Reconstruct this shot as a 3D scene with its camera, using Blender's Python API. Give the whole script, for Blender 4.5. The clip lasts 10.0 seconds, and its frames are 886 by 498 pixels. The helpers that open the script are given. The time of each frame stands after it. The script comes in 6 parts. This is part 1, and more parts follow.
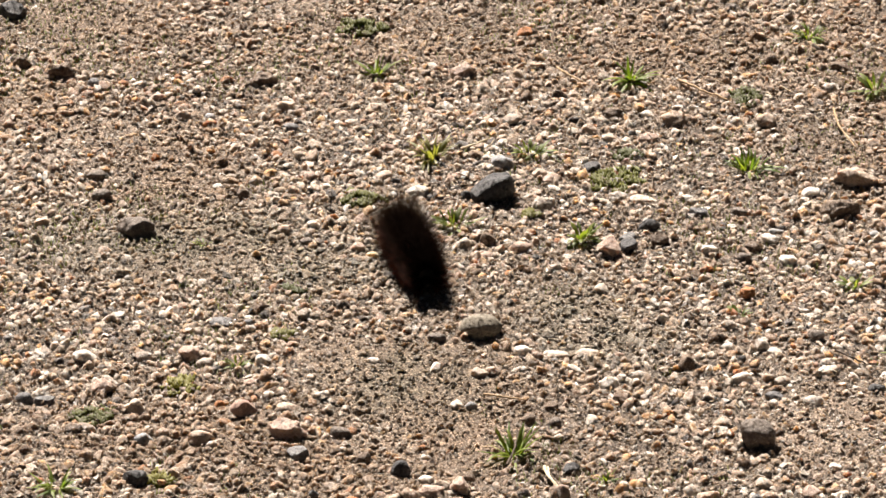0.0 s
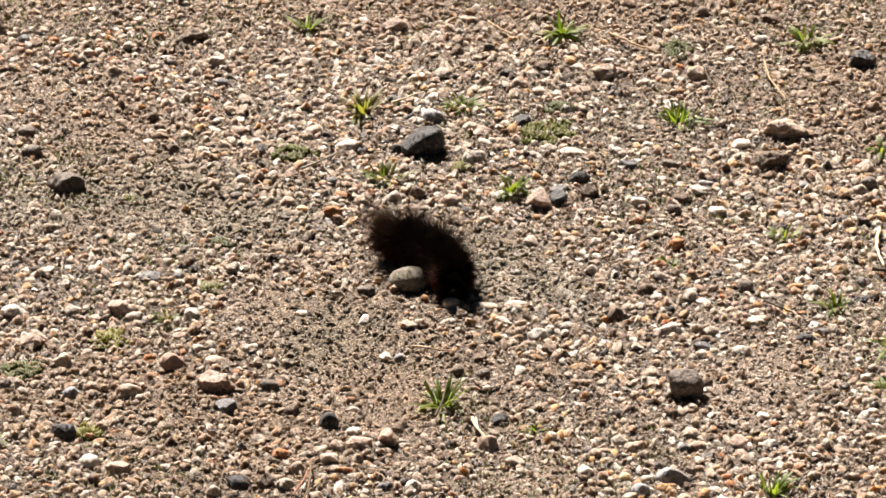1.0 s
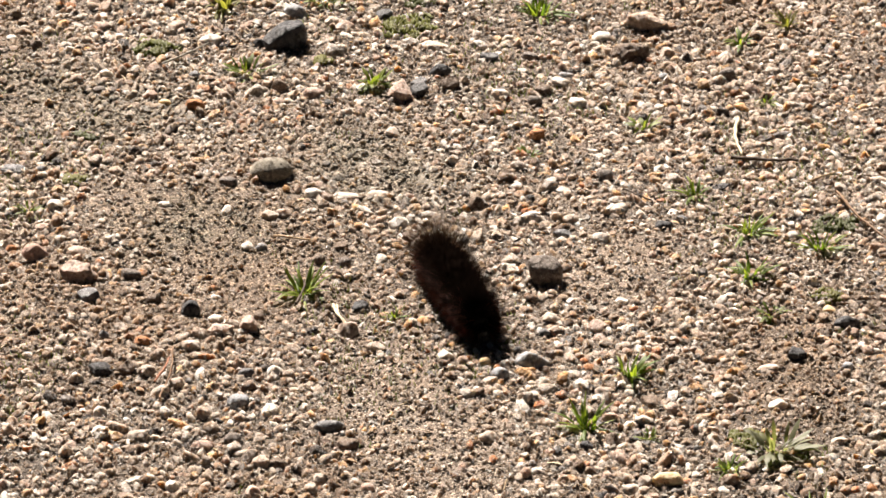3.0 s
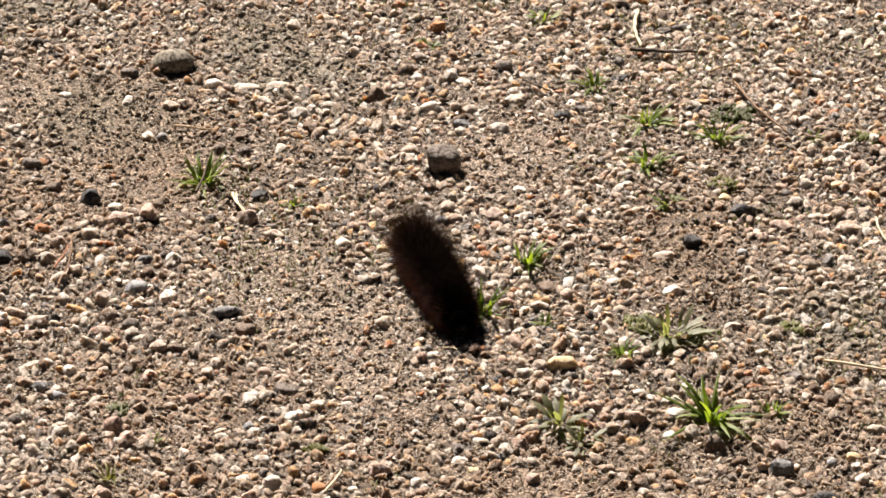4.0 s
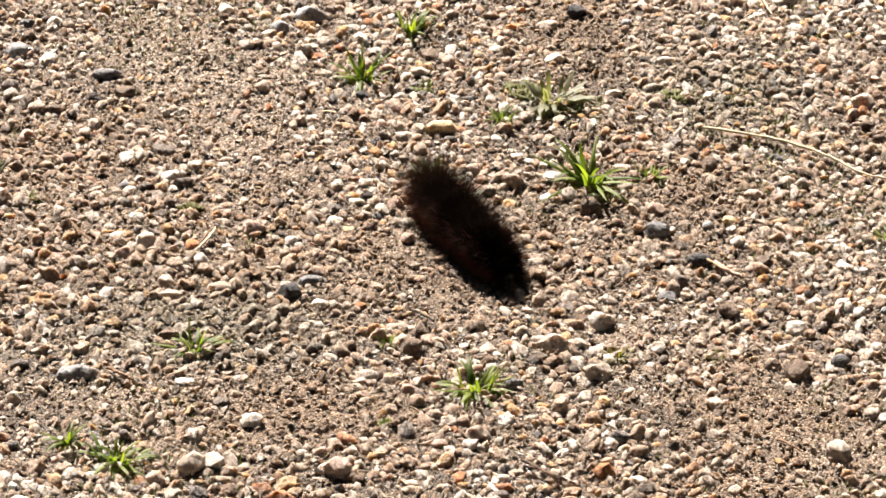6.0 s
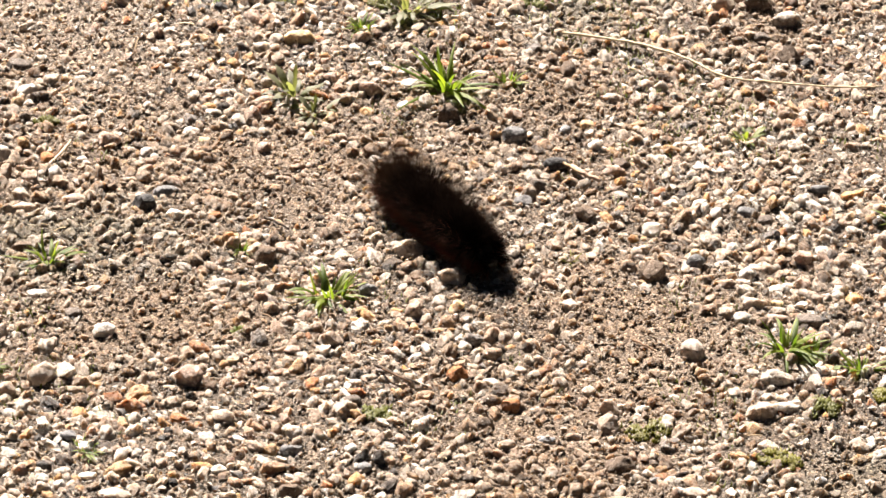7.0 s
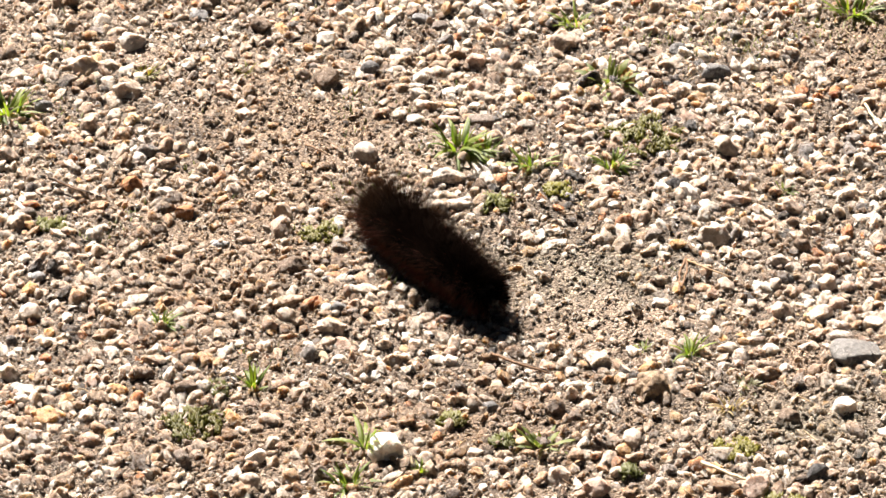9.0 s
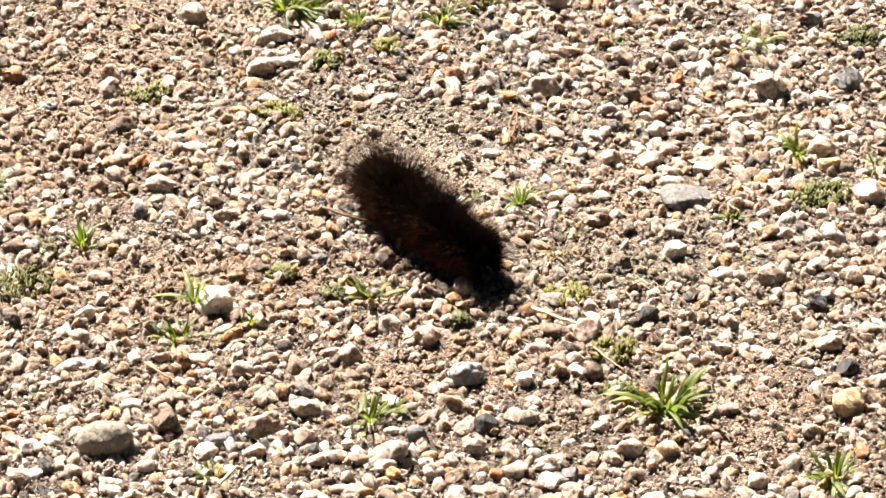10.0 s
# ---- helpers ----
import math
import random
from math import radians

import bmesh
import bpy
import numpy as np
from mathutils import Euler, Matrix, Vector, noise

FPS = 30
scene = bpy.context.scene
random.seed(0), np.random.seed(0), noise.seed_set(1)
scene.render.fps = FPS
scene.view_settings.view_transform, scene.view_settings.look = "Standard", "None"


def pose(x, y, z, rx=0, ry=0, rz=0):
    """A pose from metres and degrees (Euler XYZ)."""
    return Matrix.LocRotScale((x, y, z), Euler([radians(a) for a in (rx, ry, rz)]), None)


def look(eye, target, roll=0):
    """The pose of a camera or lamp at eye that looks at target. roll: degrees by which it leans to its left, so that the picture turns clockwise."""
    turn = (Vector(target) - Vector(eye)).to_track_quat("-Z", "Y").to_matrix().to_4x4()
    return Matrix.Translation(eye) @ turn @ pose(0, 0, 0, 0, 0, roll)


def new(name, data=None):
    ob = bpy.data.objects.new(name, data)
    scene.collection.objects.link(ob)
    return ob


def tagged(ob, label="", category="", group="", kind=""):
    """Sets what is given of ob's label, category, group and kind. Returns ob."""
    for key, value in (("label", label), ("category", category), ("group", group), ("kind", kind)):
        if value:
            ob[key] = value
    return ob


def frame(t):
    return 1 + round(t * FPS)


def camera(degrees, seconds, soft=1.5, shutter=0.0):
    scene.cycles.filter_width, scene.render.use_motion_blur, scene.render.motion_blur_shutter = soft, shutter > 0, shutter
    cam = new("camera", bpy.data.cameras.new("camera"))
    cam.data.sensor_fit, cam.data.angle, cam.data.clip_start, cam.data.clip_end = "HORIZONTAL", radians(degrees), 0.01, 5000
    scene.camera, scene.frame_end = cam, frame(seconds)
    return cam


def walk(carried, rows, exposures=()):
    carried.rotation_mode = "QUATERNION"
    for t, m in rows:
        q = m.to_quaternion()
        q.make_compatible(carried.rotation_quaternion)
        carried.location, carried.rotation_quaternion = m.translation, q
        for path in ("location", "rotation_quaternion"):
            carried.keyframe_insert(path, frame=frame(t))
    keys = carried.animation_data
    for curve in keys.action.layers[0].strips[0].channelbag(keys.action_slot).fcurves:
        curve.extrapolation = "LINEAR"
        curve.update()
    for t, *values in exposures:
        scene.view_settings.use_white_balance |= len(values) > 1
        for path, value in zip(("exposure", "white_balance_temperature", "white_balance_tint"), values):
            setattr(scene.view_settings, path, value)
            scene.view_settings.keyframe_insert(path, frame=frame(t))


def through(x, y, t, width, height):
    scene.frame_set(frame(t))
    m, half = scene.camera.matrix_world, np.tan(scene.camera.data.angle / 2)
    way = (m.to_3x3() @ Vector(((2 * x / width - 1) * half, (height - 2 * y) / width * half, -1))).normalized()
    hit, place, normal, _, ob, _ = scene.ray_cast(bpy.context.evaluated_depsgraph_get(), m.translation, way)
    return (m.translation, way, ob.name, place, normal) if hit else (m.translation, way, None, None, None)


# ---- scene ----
# A woolly caterpillar crosses sunlit gravel; a long lens, held low, follows it from about 1.2 m away.
cam = camera(11.0, 10.0, soft=1.5)
walk(cam, [
    (0, look((-0.1260, -1.0150, 0.7000), (-0.1260, 0.2478, 0), 0.00)),
    (0.5, look((-0.1198, -1.0148, 0.6949), (-0.1185, 0.2289, 0), -0.10)),
    (1, look((-0.1150, -1.0184, 0.6950), (-0.1043, 0.2177, 0), -0.10)),
    (1.5, look((-0.1145, -1.0239, 0.6950), (-0.0936, 0.2039, 0), 0.11)),
    (2, look((-0.1130, -1.0264, 0.6935), (-0.0845, 0.1887, 0), 0.28)),
    (2.5, look((-0.1091, -1.0305, 0.6915), (-0.0760, 0.1726, 0), 0.26)),
    (3.8, look((-0.0984, -1.0446, 0.6785), (-0.0405, 0.0988, 0), 0.62)),
    (4, look((-0.0949, -1.0490, 0.6789), (-0.0366, 0.0847, 0), 0.73)),
    (4.5, look((-0.0963, -1.0537, 0.6769), (-0.0301, 0.0549, 0), 1.24)),
    (5, look((-0.0941, -1.0565, 0.6713), (-0.0234, 0.0235, 0), 1.53)),
    (5.2, look((-0.0949, -1.0557, 0.6694), (-0.0217, 0.0090, 0), 1.71)),
    (6.3, look((-0.0608, -1.0669, 0.6445), (-0.0018, -0.0558, 0), 1.45)),
    (6.5, look((-0.0546, -1.0672, 0.6421), (0.0054, -0.0650, 0), 1.18)),
    (7, look((-0.0457, -1.0684, 0.6396), (0.0260, -0.0856, 0), 0.93)),
    (7.5, look((-0.0364, -1.0750, 0.6377), (0.0465, -0.1011, 0), 0.80)),
    (8, look((-0.0275, -1.0839, 0.6350), (0.0643, -0.1216, 0), 0.84)),
    (8.5, look((-0.0202, -1.0892, 0.6280), (0.0813, -0.1497, 0), 0.66)),
    (9, look((-0.0109, -1.0939, 0.6232), (0.0989, -0.1787, 0), 0.32)),
    (9.5, look((-0.0056, -1.1002, 0.6143), (0.1139, -0.2115, 0), 0.06)),
    (10, look((0.0028, -1.1044, 0.6053), (0.1306, -0.2445, 0), -0.13)),
], exposures=[(0, 1.83), (2.5, 1.93), (4.0, 1.73), (5.0, 1.83), (6.5, 2.13), (8.0, 2.26), (9.0, 2.30), (10.0, 2.48)])

# ---- light: low afternoon sun from ahead, clear sky ----
SUN_AZ, SUN_EL = radians(-21.0), radians(47.0)   # azimuth counted from +y towards +x
world = bpy.data.worlds.new("sky")
scene.world = world
world.use_nodes = True
_nt = world.node_tree
_sky = _nt.nodes.new("ShaderNodeTexSky")
_sky.sky_type, _sky.sun_disc = "NISHITA", False
_sky.sun_elevation, _sky.sun_rotation = SUN_EL, SUN_AZ % (2 * math.pi)
_nt.links.new(_sky.outputs[0], _nt.nodes["Background"].inputs[0])
_nt.nodes["Background"].inputs[1].default_value = 0.0023
sun = new("sun", bpy.data.lights.new("sun", "SUN"))
sun.data.energy, sun.data.angle, sun.data.color = 5.0, radians(0.53), (1.0, 0.892, 0.79)
sun.matrix_world = look((0, 0, 5), (-5 * math.sin(SUN_AZ), -5 * math.cos(SUN_AZ), 5 - 5 * math.tan(SUN_EL)))

# ---- materials ----
def nodes_of(name):
    m = bpy.data.materials.new(name)
    m.use_nodes = True
    nt = m.node_tree
    return m, nt, nt.nodes["Principled BSDF"]


def add(nt, kind, **inputs):
    n = nt.nodes.new("ShaderNode" + kind)
    for k, v in inputs.items():
        n.inputs[k.replace("_", " ")].default_value = v
    return n


def mix(nt, kind, fac, a, b):
    """A colour mix; fac, a and b are sockets or values."""
    n = nt.nodes.new("ShaderNodeMix")
    n.data_type, n.blend_type = "RGBA", kind
    for i, v in ((0, fac), (6, a), (7, b)):
        if isinstance(v, bpy.types.NodeSocket):
            nt.links.new(v, n.inputs[i])
        else:
            n.inputs[i].default_value = (*v, 1) if isinstance(v, tuple) else v
    return n.outputs[2]


def ramp(nt, fac, stops, smooth=True):
    n = nt.nodes.new("ShaderNodeValToRGB")
    n.color_ramp.interpolation = "LINEAR" if smooth else "CONSTANT"
    el = n.color_ramp.elements
    while len(el) < len(stops):
        el.new(0.5)
    for e, (p, c) in zip(el, stops):
        e.position, e.color = p, (*c, 1) if isinstance(c, tuple) else (c, c, c, 1)
    nt.links.new(fac, n.inputs[0])
    return n.outputs[0]


def grain(nt, scale, detail=4.0, rough=0.6):
    """Fine noise in world-size object coordinates."""
    co = add(nt, "TexCoord")
    n = add(nt, "TexNoise", Scale=scale, Detail=detail, Roughness=rough)
    nt.links.new(co.outputs["Object"], n.inputs["Vector"])
    return n.outputs["Fac"]


def relief(nt, bsdf, height, strength, distance):
    b = add(nt, "Bump", Strength=strength, Distance=distance)
    nt.links.new(height, b.inputs["Height"])
    nt.links.new(b.outputs[0], bsdf.inputs["Normal"])


def crystal_faces(nt, b, scale, lean):
    """Small crystal faces that lean this way and that; gives each face's random value."""
    vor = add(nt, "TexVoronoi", Scale=scale)
    co = add(nt, "TexCoord")
    nt.links.new(co.outputs["Object"], vor.inputs["Vector"])
    off = add(nt, "VectorMath")
    off.operation = "SUBTRACT"
    off.inputs[1].default_value = (0.5, 0.5, 0.5)
    nt.links.new(vor.outputs["Color"], off.inputs[0])
    size = add(nt, "VectorMath")
    size.operation = "SCALE"
    size.inputs["Scale"].default_value = lean
    nt.links.new(off.outputs[0], size.inputs[0])
    total = add(nt, "VectorMath")
    total.operation = "ADD"
    nt.links.new(size.outputs[0], total.inputs[0])
    nt.links.new(b.inputs["Normal"].links[0].from_socket, total.inputs[1])
    unit = add(nt, "VectorMath")
    unit.operation = "NORMALIZE"
    nt.links.new(total.outputs[0], unit.inputs[0])
    nt.links.new(unit.outputs[0], b.inputs["Normal"])
    one = nt.nodes.new("ShaderNodeSeparateColor")
    nt.links.new(vor.outputs["Color"], one.inputs[0])
    return one.outputs[0]


# mineral colours of the gravel
WHITE, CREAM, TAN, OCHRE = (0.49, 0.465, 0.43), (0.385, 0.330, 0.278), (0.325, 0.26, 0.21), (0.35, 0.24, 0.135)
ROSE, PINK, ORANGE, BROWN = (0.355, 0.27, 0.225), (0.31, 0.205, 0.165), (0.36, 0.15, 0.05), (0.12, 0.08, 0.052)
GREY, SLATE, DARK, UMBER = (0.33, 0.30, 0.265), (0.12, 0.12, 0.125), (0.035, 0.035, 0.038), (0.21, 0.16, 0.115)
SAND = (0.30, 0.235, 0.17)


def tract(nt, c, amount):
    """Broad tracts of brown and olive grey dust, some centimetres wide, with frayed edges."""
    fray = ramp(nt, grain(nt, 90, 5, 0.65), [(0.35, 0.35), (0.6, 1.3)])
    for name, dust in (("brown", (0.17, 0.115, 0.072)), ("olive", (0.11, 0.10, 0.072))):
        a = add(nt, "Attribute")
        a.attribute_name = name
        k = nt.nodes.new("ShaderNodeMath")
        k.operation, k.use_clamp = "MULTIPLY", True
        nt.links.new(a.outputs["Fac"], k.inputs[0])
        nt.links.new(fray, k.inputs[1])
        k2 = nt.nodes.new("ShaderNodeMath")
        k2.operation = "MULTIPLY"
        k2.inputs[1].default_value = amount
        nt.links.new(k.outputs[0], k2.inputs[0])
        c = mix(nt, "MIX", k2.outputs[0], c, dust)
    return c


def gravel_material(name, dirt, palette, earth=(0.225, 0.165, 0.122), clear=0.75):
    m, nt, b = nodes_of(name)
    isl = add(nt, "NewGeometry").outputs["Random Per Island"]
    base = ramp(nt, isl, palette, smooth=False)
    crystals = ramp(nt, grain(nt, 2400, 4, 0.75), [(0.34, 0.44), (0.46, 0.97), (0.62, 1.12)])
    c = mix(nt, "MULTIPLY", 0.75, base, crystals)
    mottle = ramp(nt, grain(nt, 620, 5, 0.7), [(0.34, (0.42, 0.36, 0.31)), (0.43, (1.0, 0.98, 0.96)), (0.64, (1.1, 1.1, 1.1))])
    c = mix(nt, "MULTIPLY", 0.8, c, mottle)
    zone = ramp(nt, grain(nt, 42, 5, 0.62), [(0.40, 0.25), (0.62, 1.35)])
    soil = mix(nt, "MULTIPLY", 1.0, ramp(nt, grain(nt, 260, 5, 0.65), [(0.40, 0.0), (0.62, 1.0)]), zone)
    k = nt.nodes.new("ShaderNodeMath")
    k.operation = "MULTIPLY"
    k.inputs[1].default_value = dirt
    nt.links.new(soil, k.inputs[0])
    c = tract(nt, mix(nt, "MIX", k.outputs[0], c, earth), 0.78)
    b.inputs["Specular IOR Level"].default_value = 0.6
    relief(nt, b, grain(nt, 900, 8, 0.82), 0.9, 0.0011)
    face = crystal_faces(nt, b, 1250, 0.95)
    nt.links.new(mix(nt, "MULTIPLY", 0.9, c, ramp(nt, face, [(0.0, (0.55, 0.48, 0.43)), (0.35, (0.92, 0.90, 0.88)), (1.0, (1.12, 1.11, 1.10))])), b.inputs["Base Color"])
    nt.links.new(ramp(nt, face, [(0.0, 0.8), (0.75, 0.6), (0.85, 0.18), (1.0, 0.1)]), b.inputs["Roughness"])
    b.inputs["Subsurface Weight"].default_value = clear
    b.inputs["Subsurface Radius"].default_value = (1.0, 0.85, 0.70)
    b.inputs["Subsurface Scale"].default_value = 0.0028
    return m


def stone_material(name, colour, speck=0.6, rough=0.65, fleck=(0.5, 0.48, 0.44)):
    """Pale stones let a little light through, dark ones none."""
    m, nt, b = nodes_of(name)
    tint = add(nt, "ObjectInfo").outputs["Random"]
    c = mix(nt, "MULTIPLY", 0.5, colour, ramp(nt, tint, [(0.0, (0.75, 0.72, 0.70)), (1.0, (1.2, 1.2, 1.2))]))
    c = mix(nt, "MULTIPLY", speck, c, ramp(nt, grain(nt, 1300, 4, 0.7), [(0.33, 0.45), (0.5, 0.95), (0.68, 1.2)]))
    c = mix(nt, "MIX", ramp(nt, grain(nt, 2600, 1), [(0.66, 0.0), (0.72, 0.55)]), c, fleck)
    c = mix(nt, "MIX", ramp(nt, grain(nt, 330, 5, 0.65), [(0.5, 0.0), (0.75, 0.45 if min(colour) > 0.15 else 0.14)]), c, SAND)
    nt.links.new(c, b.inputs["Base Color"])
    nt.links.new(ramp(nt, grain(nt, 1700, 2), [(0.3, rough - 0.15), (0.65, rough + 0.15)]), b.inputs["Roughness"])
    relief(nt, b, grain(nt, 760, 7, 0.76), 0.75, 0.0008)
    b.inputs["Subsurface Weight"].default_value = 0.6 if min(colour) > 0.2 else 0.0
    b.inputs["Subsurface Radius"].default_value = (1.0, 0.86, 0.74)
    b.inputs["Subsurface Scale"].default_value = 0.003
    face = crystal_faces(nt, b, 1250, 0.6)
    nt.links.new(mix(nt, "MULTIPLY", speck, c, ramp(nt, face, [(0.0, (0.55, 0.5, 0.47)), (0.3, (0.9, 0.88, 0.87)), (1.0, (1.18, 1.18, 1.18))])), b.inputs["Base Color"])
    return m


def soil_material():
    m, nt, b = nodes_of("sandy soil")
    dry = add(nt, "Attribute")
    dry.attribute_name = "dry"
    damp = ramp(nt, grain(nt, 30, 4), [(0.35, (0.05, 0.038, 0.028)), (0.65, (0.13, 0.1, 0.075))])
    sand = ramp(nt, grain(nt, 14, 4), [(0.35, (0.165, 0.122, 0.088)), (0.5, (0.215, 0.168, 0.13)), (0.68, (0.225, 0.187, 0.153))])
    big = tract(nt, mix(nt, "MIX", dry.outputs["Fac"], damp, sand), 0.6)
    vor = add(nt, "TexVoronoi", Scale=1700.0)
    co = add(nt, "TexCoord")
    nt.links.new(co.outputs["Object"], vor.inputs["Vector"])
    grains = ramp(nt, vor.outputs["Color"], [(0.12, (0.35, 0.3, 0.26)), (0.4, (0.85, 0.8, 0.74)), (0.68, (1.3, 1.25, 1.18)), (0.92, (3.0, 2.95, 2.85))])
    c = mix(nt, "MULTIPLY", 1.0, big, grains)
    away = add(nt, "Attribute")
    away.attribute_name = "away"
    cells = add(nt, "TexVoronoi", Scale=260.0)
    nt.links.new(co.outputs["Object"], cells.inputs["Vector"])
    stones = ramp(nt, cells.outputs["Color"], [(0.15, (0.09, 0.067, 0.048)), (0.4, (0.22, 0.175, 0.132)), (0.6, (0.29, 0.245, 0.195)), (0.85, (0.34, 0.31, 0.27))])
    # shade in the gaps between the painted stones, put into their colour
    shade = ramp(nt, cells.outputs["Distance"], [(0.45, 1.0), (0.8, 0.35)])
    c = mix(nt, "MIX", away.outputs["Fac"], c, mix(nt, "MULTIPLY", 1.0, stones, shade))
    c = mix(nt, "MULTIPLY", 0.8, c, ramp(nt, grain(nt, 230, 6, 0.7), [(0.35, 0.5), (0.6, 1.15)]))
    nt.links.new(c, b.inputs["Base Color"])
    nt.links.new(ramp(nt, vor.outputs["Color"], [(0.1, 0.9), (0.9, 0.45)]), b.inputs["Roughness"])
    h = nt.nodes.new("ShaderNodeMath")
    h.operation = "SUBTRACT"
    nt.links.new(grain(nt, 420, 8, 0.75), h.inputs[0])
    nt.links.new(vor.outputs["Distance"], h.inputs[1])
    relief(nt, b, h.outputs[0], 0.9, 0.0012)
    return m


def leaf_material(name, dark, light, dry=(0.3, 0.24, 0.12), dryness=0.1):
    m, nt, b = nodes_of(name)
    tint = add(nt, "ObjectInfo").outputs["Random"]
    isl = add(nt, "NewGeometry").outputs["Random Per Island"]
    c = mix(nt, "MIX", tint, dark, light)
    c = mix(nt, "MULTIPLY", 0.6, c, ramp(nt, isl, [(0.0, 0.6), (1.0, 1.4)]))
    c = mix(nt, "MIX", ramp(nt, grain(nt, 420, 3), [(0.6 - 0.2 * dryness, 0.0), (0.75, min(1.0, 0.5 + dryness))]), c, dry)
    nt.links.new(c, b.inputs["Base Color"])
    b.inputs["Roughness"].default_value = 0.45
    tr = add(nt, "BsdfTranslucent")
    nt.links.new(mix(nt, "MULTIPLY", 1.0, c, (1.5, 1.6, 0.6)), tr.inputs["Color"])
    s = add(nt, "MixShader", Fac=0.5)
    nt.links.new(b.outputs[0], s.inputs[1])
    nt.links.new(tr.outputs[0], s.inputs[2])
    nt.links.new(s.outputs[0], nt.nodes["Material Output"].inputs[0])
    relief(nt, b, grain(nt, 1500, 3), 0.3, 0.0002)
    return m


def bark_material(name, colour, rough=0.7):
    m, nt, b = nodes_of(name)
    c = mix(nt, "MULTIPLY", 0.8, colour, ramp(nt, grain(nt, 700, 5, 0.7), [(0.3, 0.45), (0.55, 1.0), (0.75, 1.25)]))
    nt.links.new(c, b.inputs["Base Color"])
    b.inputs["Roughness"].default_value = rough
    b.inputs["Specular IOR Level"].default_value = 0.25
    relief(nt, b, grain(nt, 1200, 5), 0.6, 0.0003)
    return m


def hair_material(name, root, tip, glow, through=0.35, gloss=0.0):
    m, nt, b = nodes_of(name)
    isl = add(nt, "NewGeometry").outputs["Random Per Island"]
    c = mix(nt, "MIX", isl, root, tip)
    nt.links.new(c, b.inputs["Base Color"])
    b.inputs["Roughness"].default_value = 0.5
    b.inputs["Specular IOR Level"].default_value = gloss
    tr = add(nt, "BsdfTranslucent", Color=(*glow, 1))
    s = add(nt, "MixShader", Fac=through)
    nt.links.new(b.outputs[0], s.inputs[1])
    nt.links.new(tr.outputs[0], s.inputs[2])
    nt.links.new(s.outputs[0], nt.nodes["Material Output"].inputs[0])
    return m


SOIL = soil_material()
AMBER, RUSTY, CHALK = (0.44, 0.28, 0.13), (0.33, 0.15, 0.065), (0.55, 0.535, 0.51)
GRAVEL = gravel_material("granite gravel", 0.42, [
    (0.0, WHITE), (0.14, CREAM), (0.25, TAN), (0.34, ROSE), (0.40, CREAM), (0.47, GREY), (0.55, (0.32, 0.225, 0.155)), (0.61, AMBER), (0.645, OCHRE),
    (0.69, RUSTY), (0.71, UMBER), (0.775, CHALK), (0.85, BROWN), (0.925, SLATE), (0.955, DARK)])
GRIT = gravel_material("granite grit", 0.4, [
    (0.0, WHITE), (0.13, CREAM), (0.28, TAN), (0.44, (0.25, 0.19, 0.142)), (0.56, GREY), (0.62, UMBER), (0.76, ROSE), (0.84, AMBER), (0.86, CHALK), (0.90, BROWN), (0.975, DARK)], (0.21, 0.155, 0.112), 0.3)
CRUMBS = gravel_material("earthy chips", 0.95, [
    (0.0, CREAM), (0.16, TAN), (0.28, UMBER), (0.42, ROSE), (0.50, GREY), (0.58, (0.2, 0.145, 0.1)), (0.74, CHALK), (0.82, UMBER), (0.97, DARK)], (0.2, 0.148, 0.106), 0.25)
STONE = {
    "white": stone_material("white quartz", WHITE, 0.35, 0.45), "whitelump": stone_material("chalky quartz", (0.60, 0.58, 0.54), 0.5, 0.7),
    "cream": stone_material("cream feldspar", CREAM, 0.45, 0.55), "tan": stone_material("tan granite", TAN),
    "tanbrown": stone_material("tan brown rock", (0.26, 0.185, 0.115)), "yellow": stone_material("yellowish quartz", (0.46, 0.36, 0.21), 0.4, 0.5),
    "orange": stone_material("iron stained pebble", ORANGE, 0.5), "rose": stone_material("rosy feldspar", ROSE),
    "pink": stone_material("dusty pink stone", PINK, 0.3, 0.8), "brown": stone_material("brown stone", BROWN),
    "umber": stone_material("brownish grey stone", (0.12, 0.095, 0.078)), "grey": stone_material("grey granite", GREY, 0.9),
    "ovalgrey": stone_material("smooth grey beige stone", (0.19, 0.17, 0.132), 0.25, 0.8),
    "oval": stone_material("pale pinkish stone", (0.36, 0.31, 0.27), 0.5), "flatgrey": stone_material("grey flagstone", (0.15, 0.15, 0.15), 0.4, 0.8),
    "slate": stone_material("blue grey slate", SLATE, 0.4, 0.5), "slatelight": stone_material("light blue grey stone", (0.21, 0.22, 0.235), 0.5, 0.6),
    "dark": stone_material("dark basalt", (0.021, 0.021, 0.024), 0.5, 0.6, (0.08, 0.08, 0.085)),
}
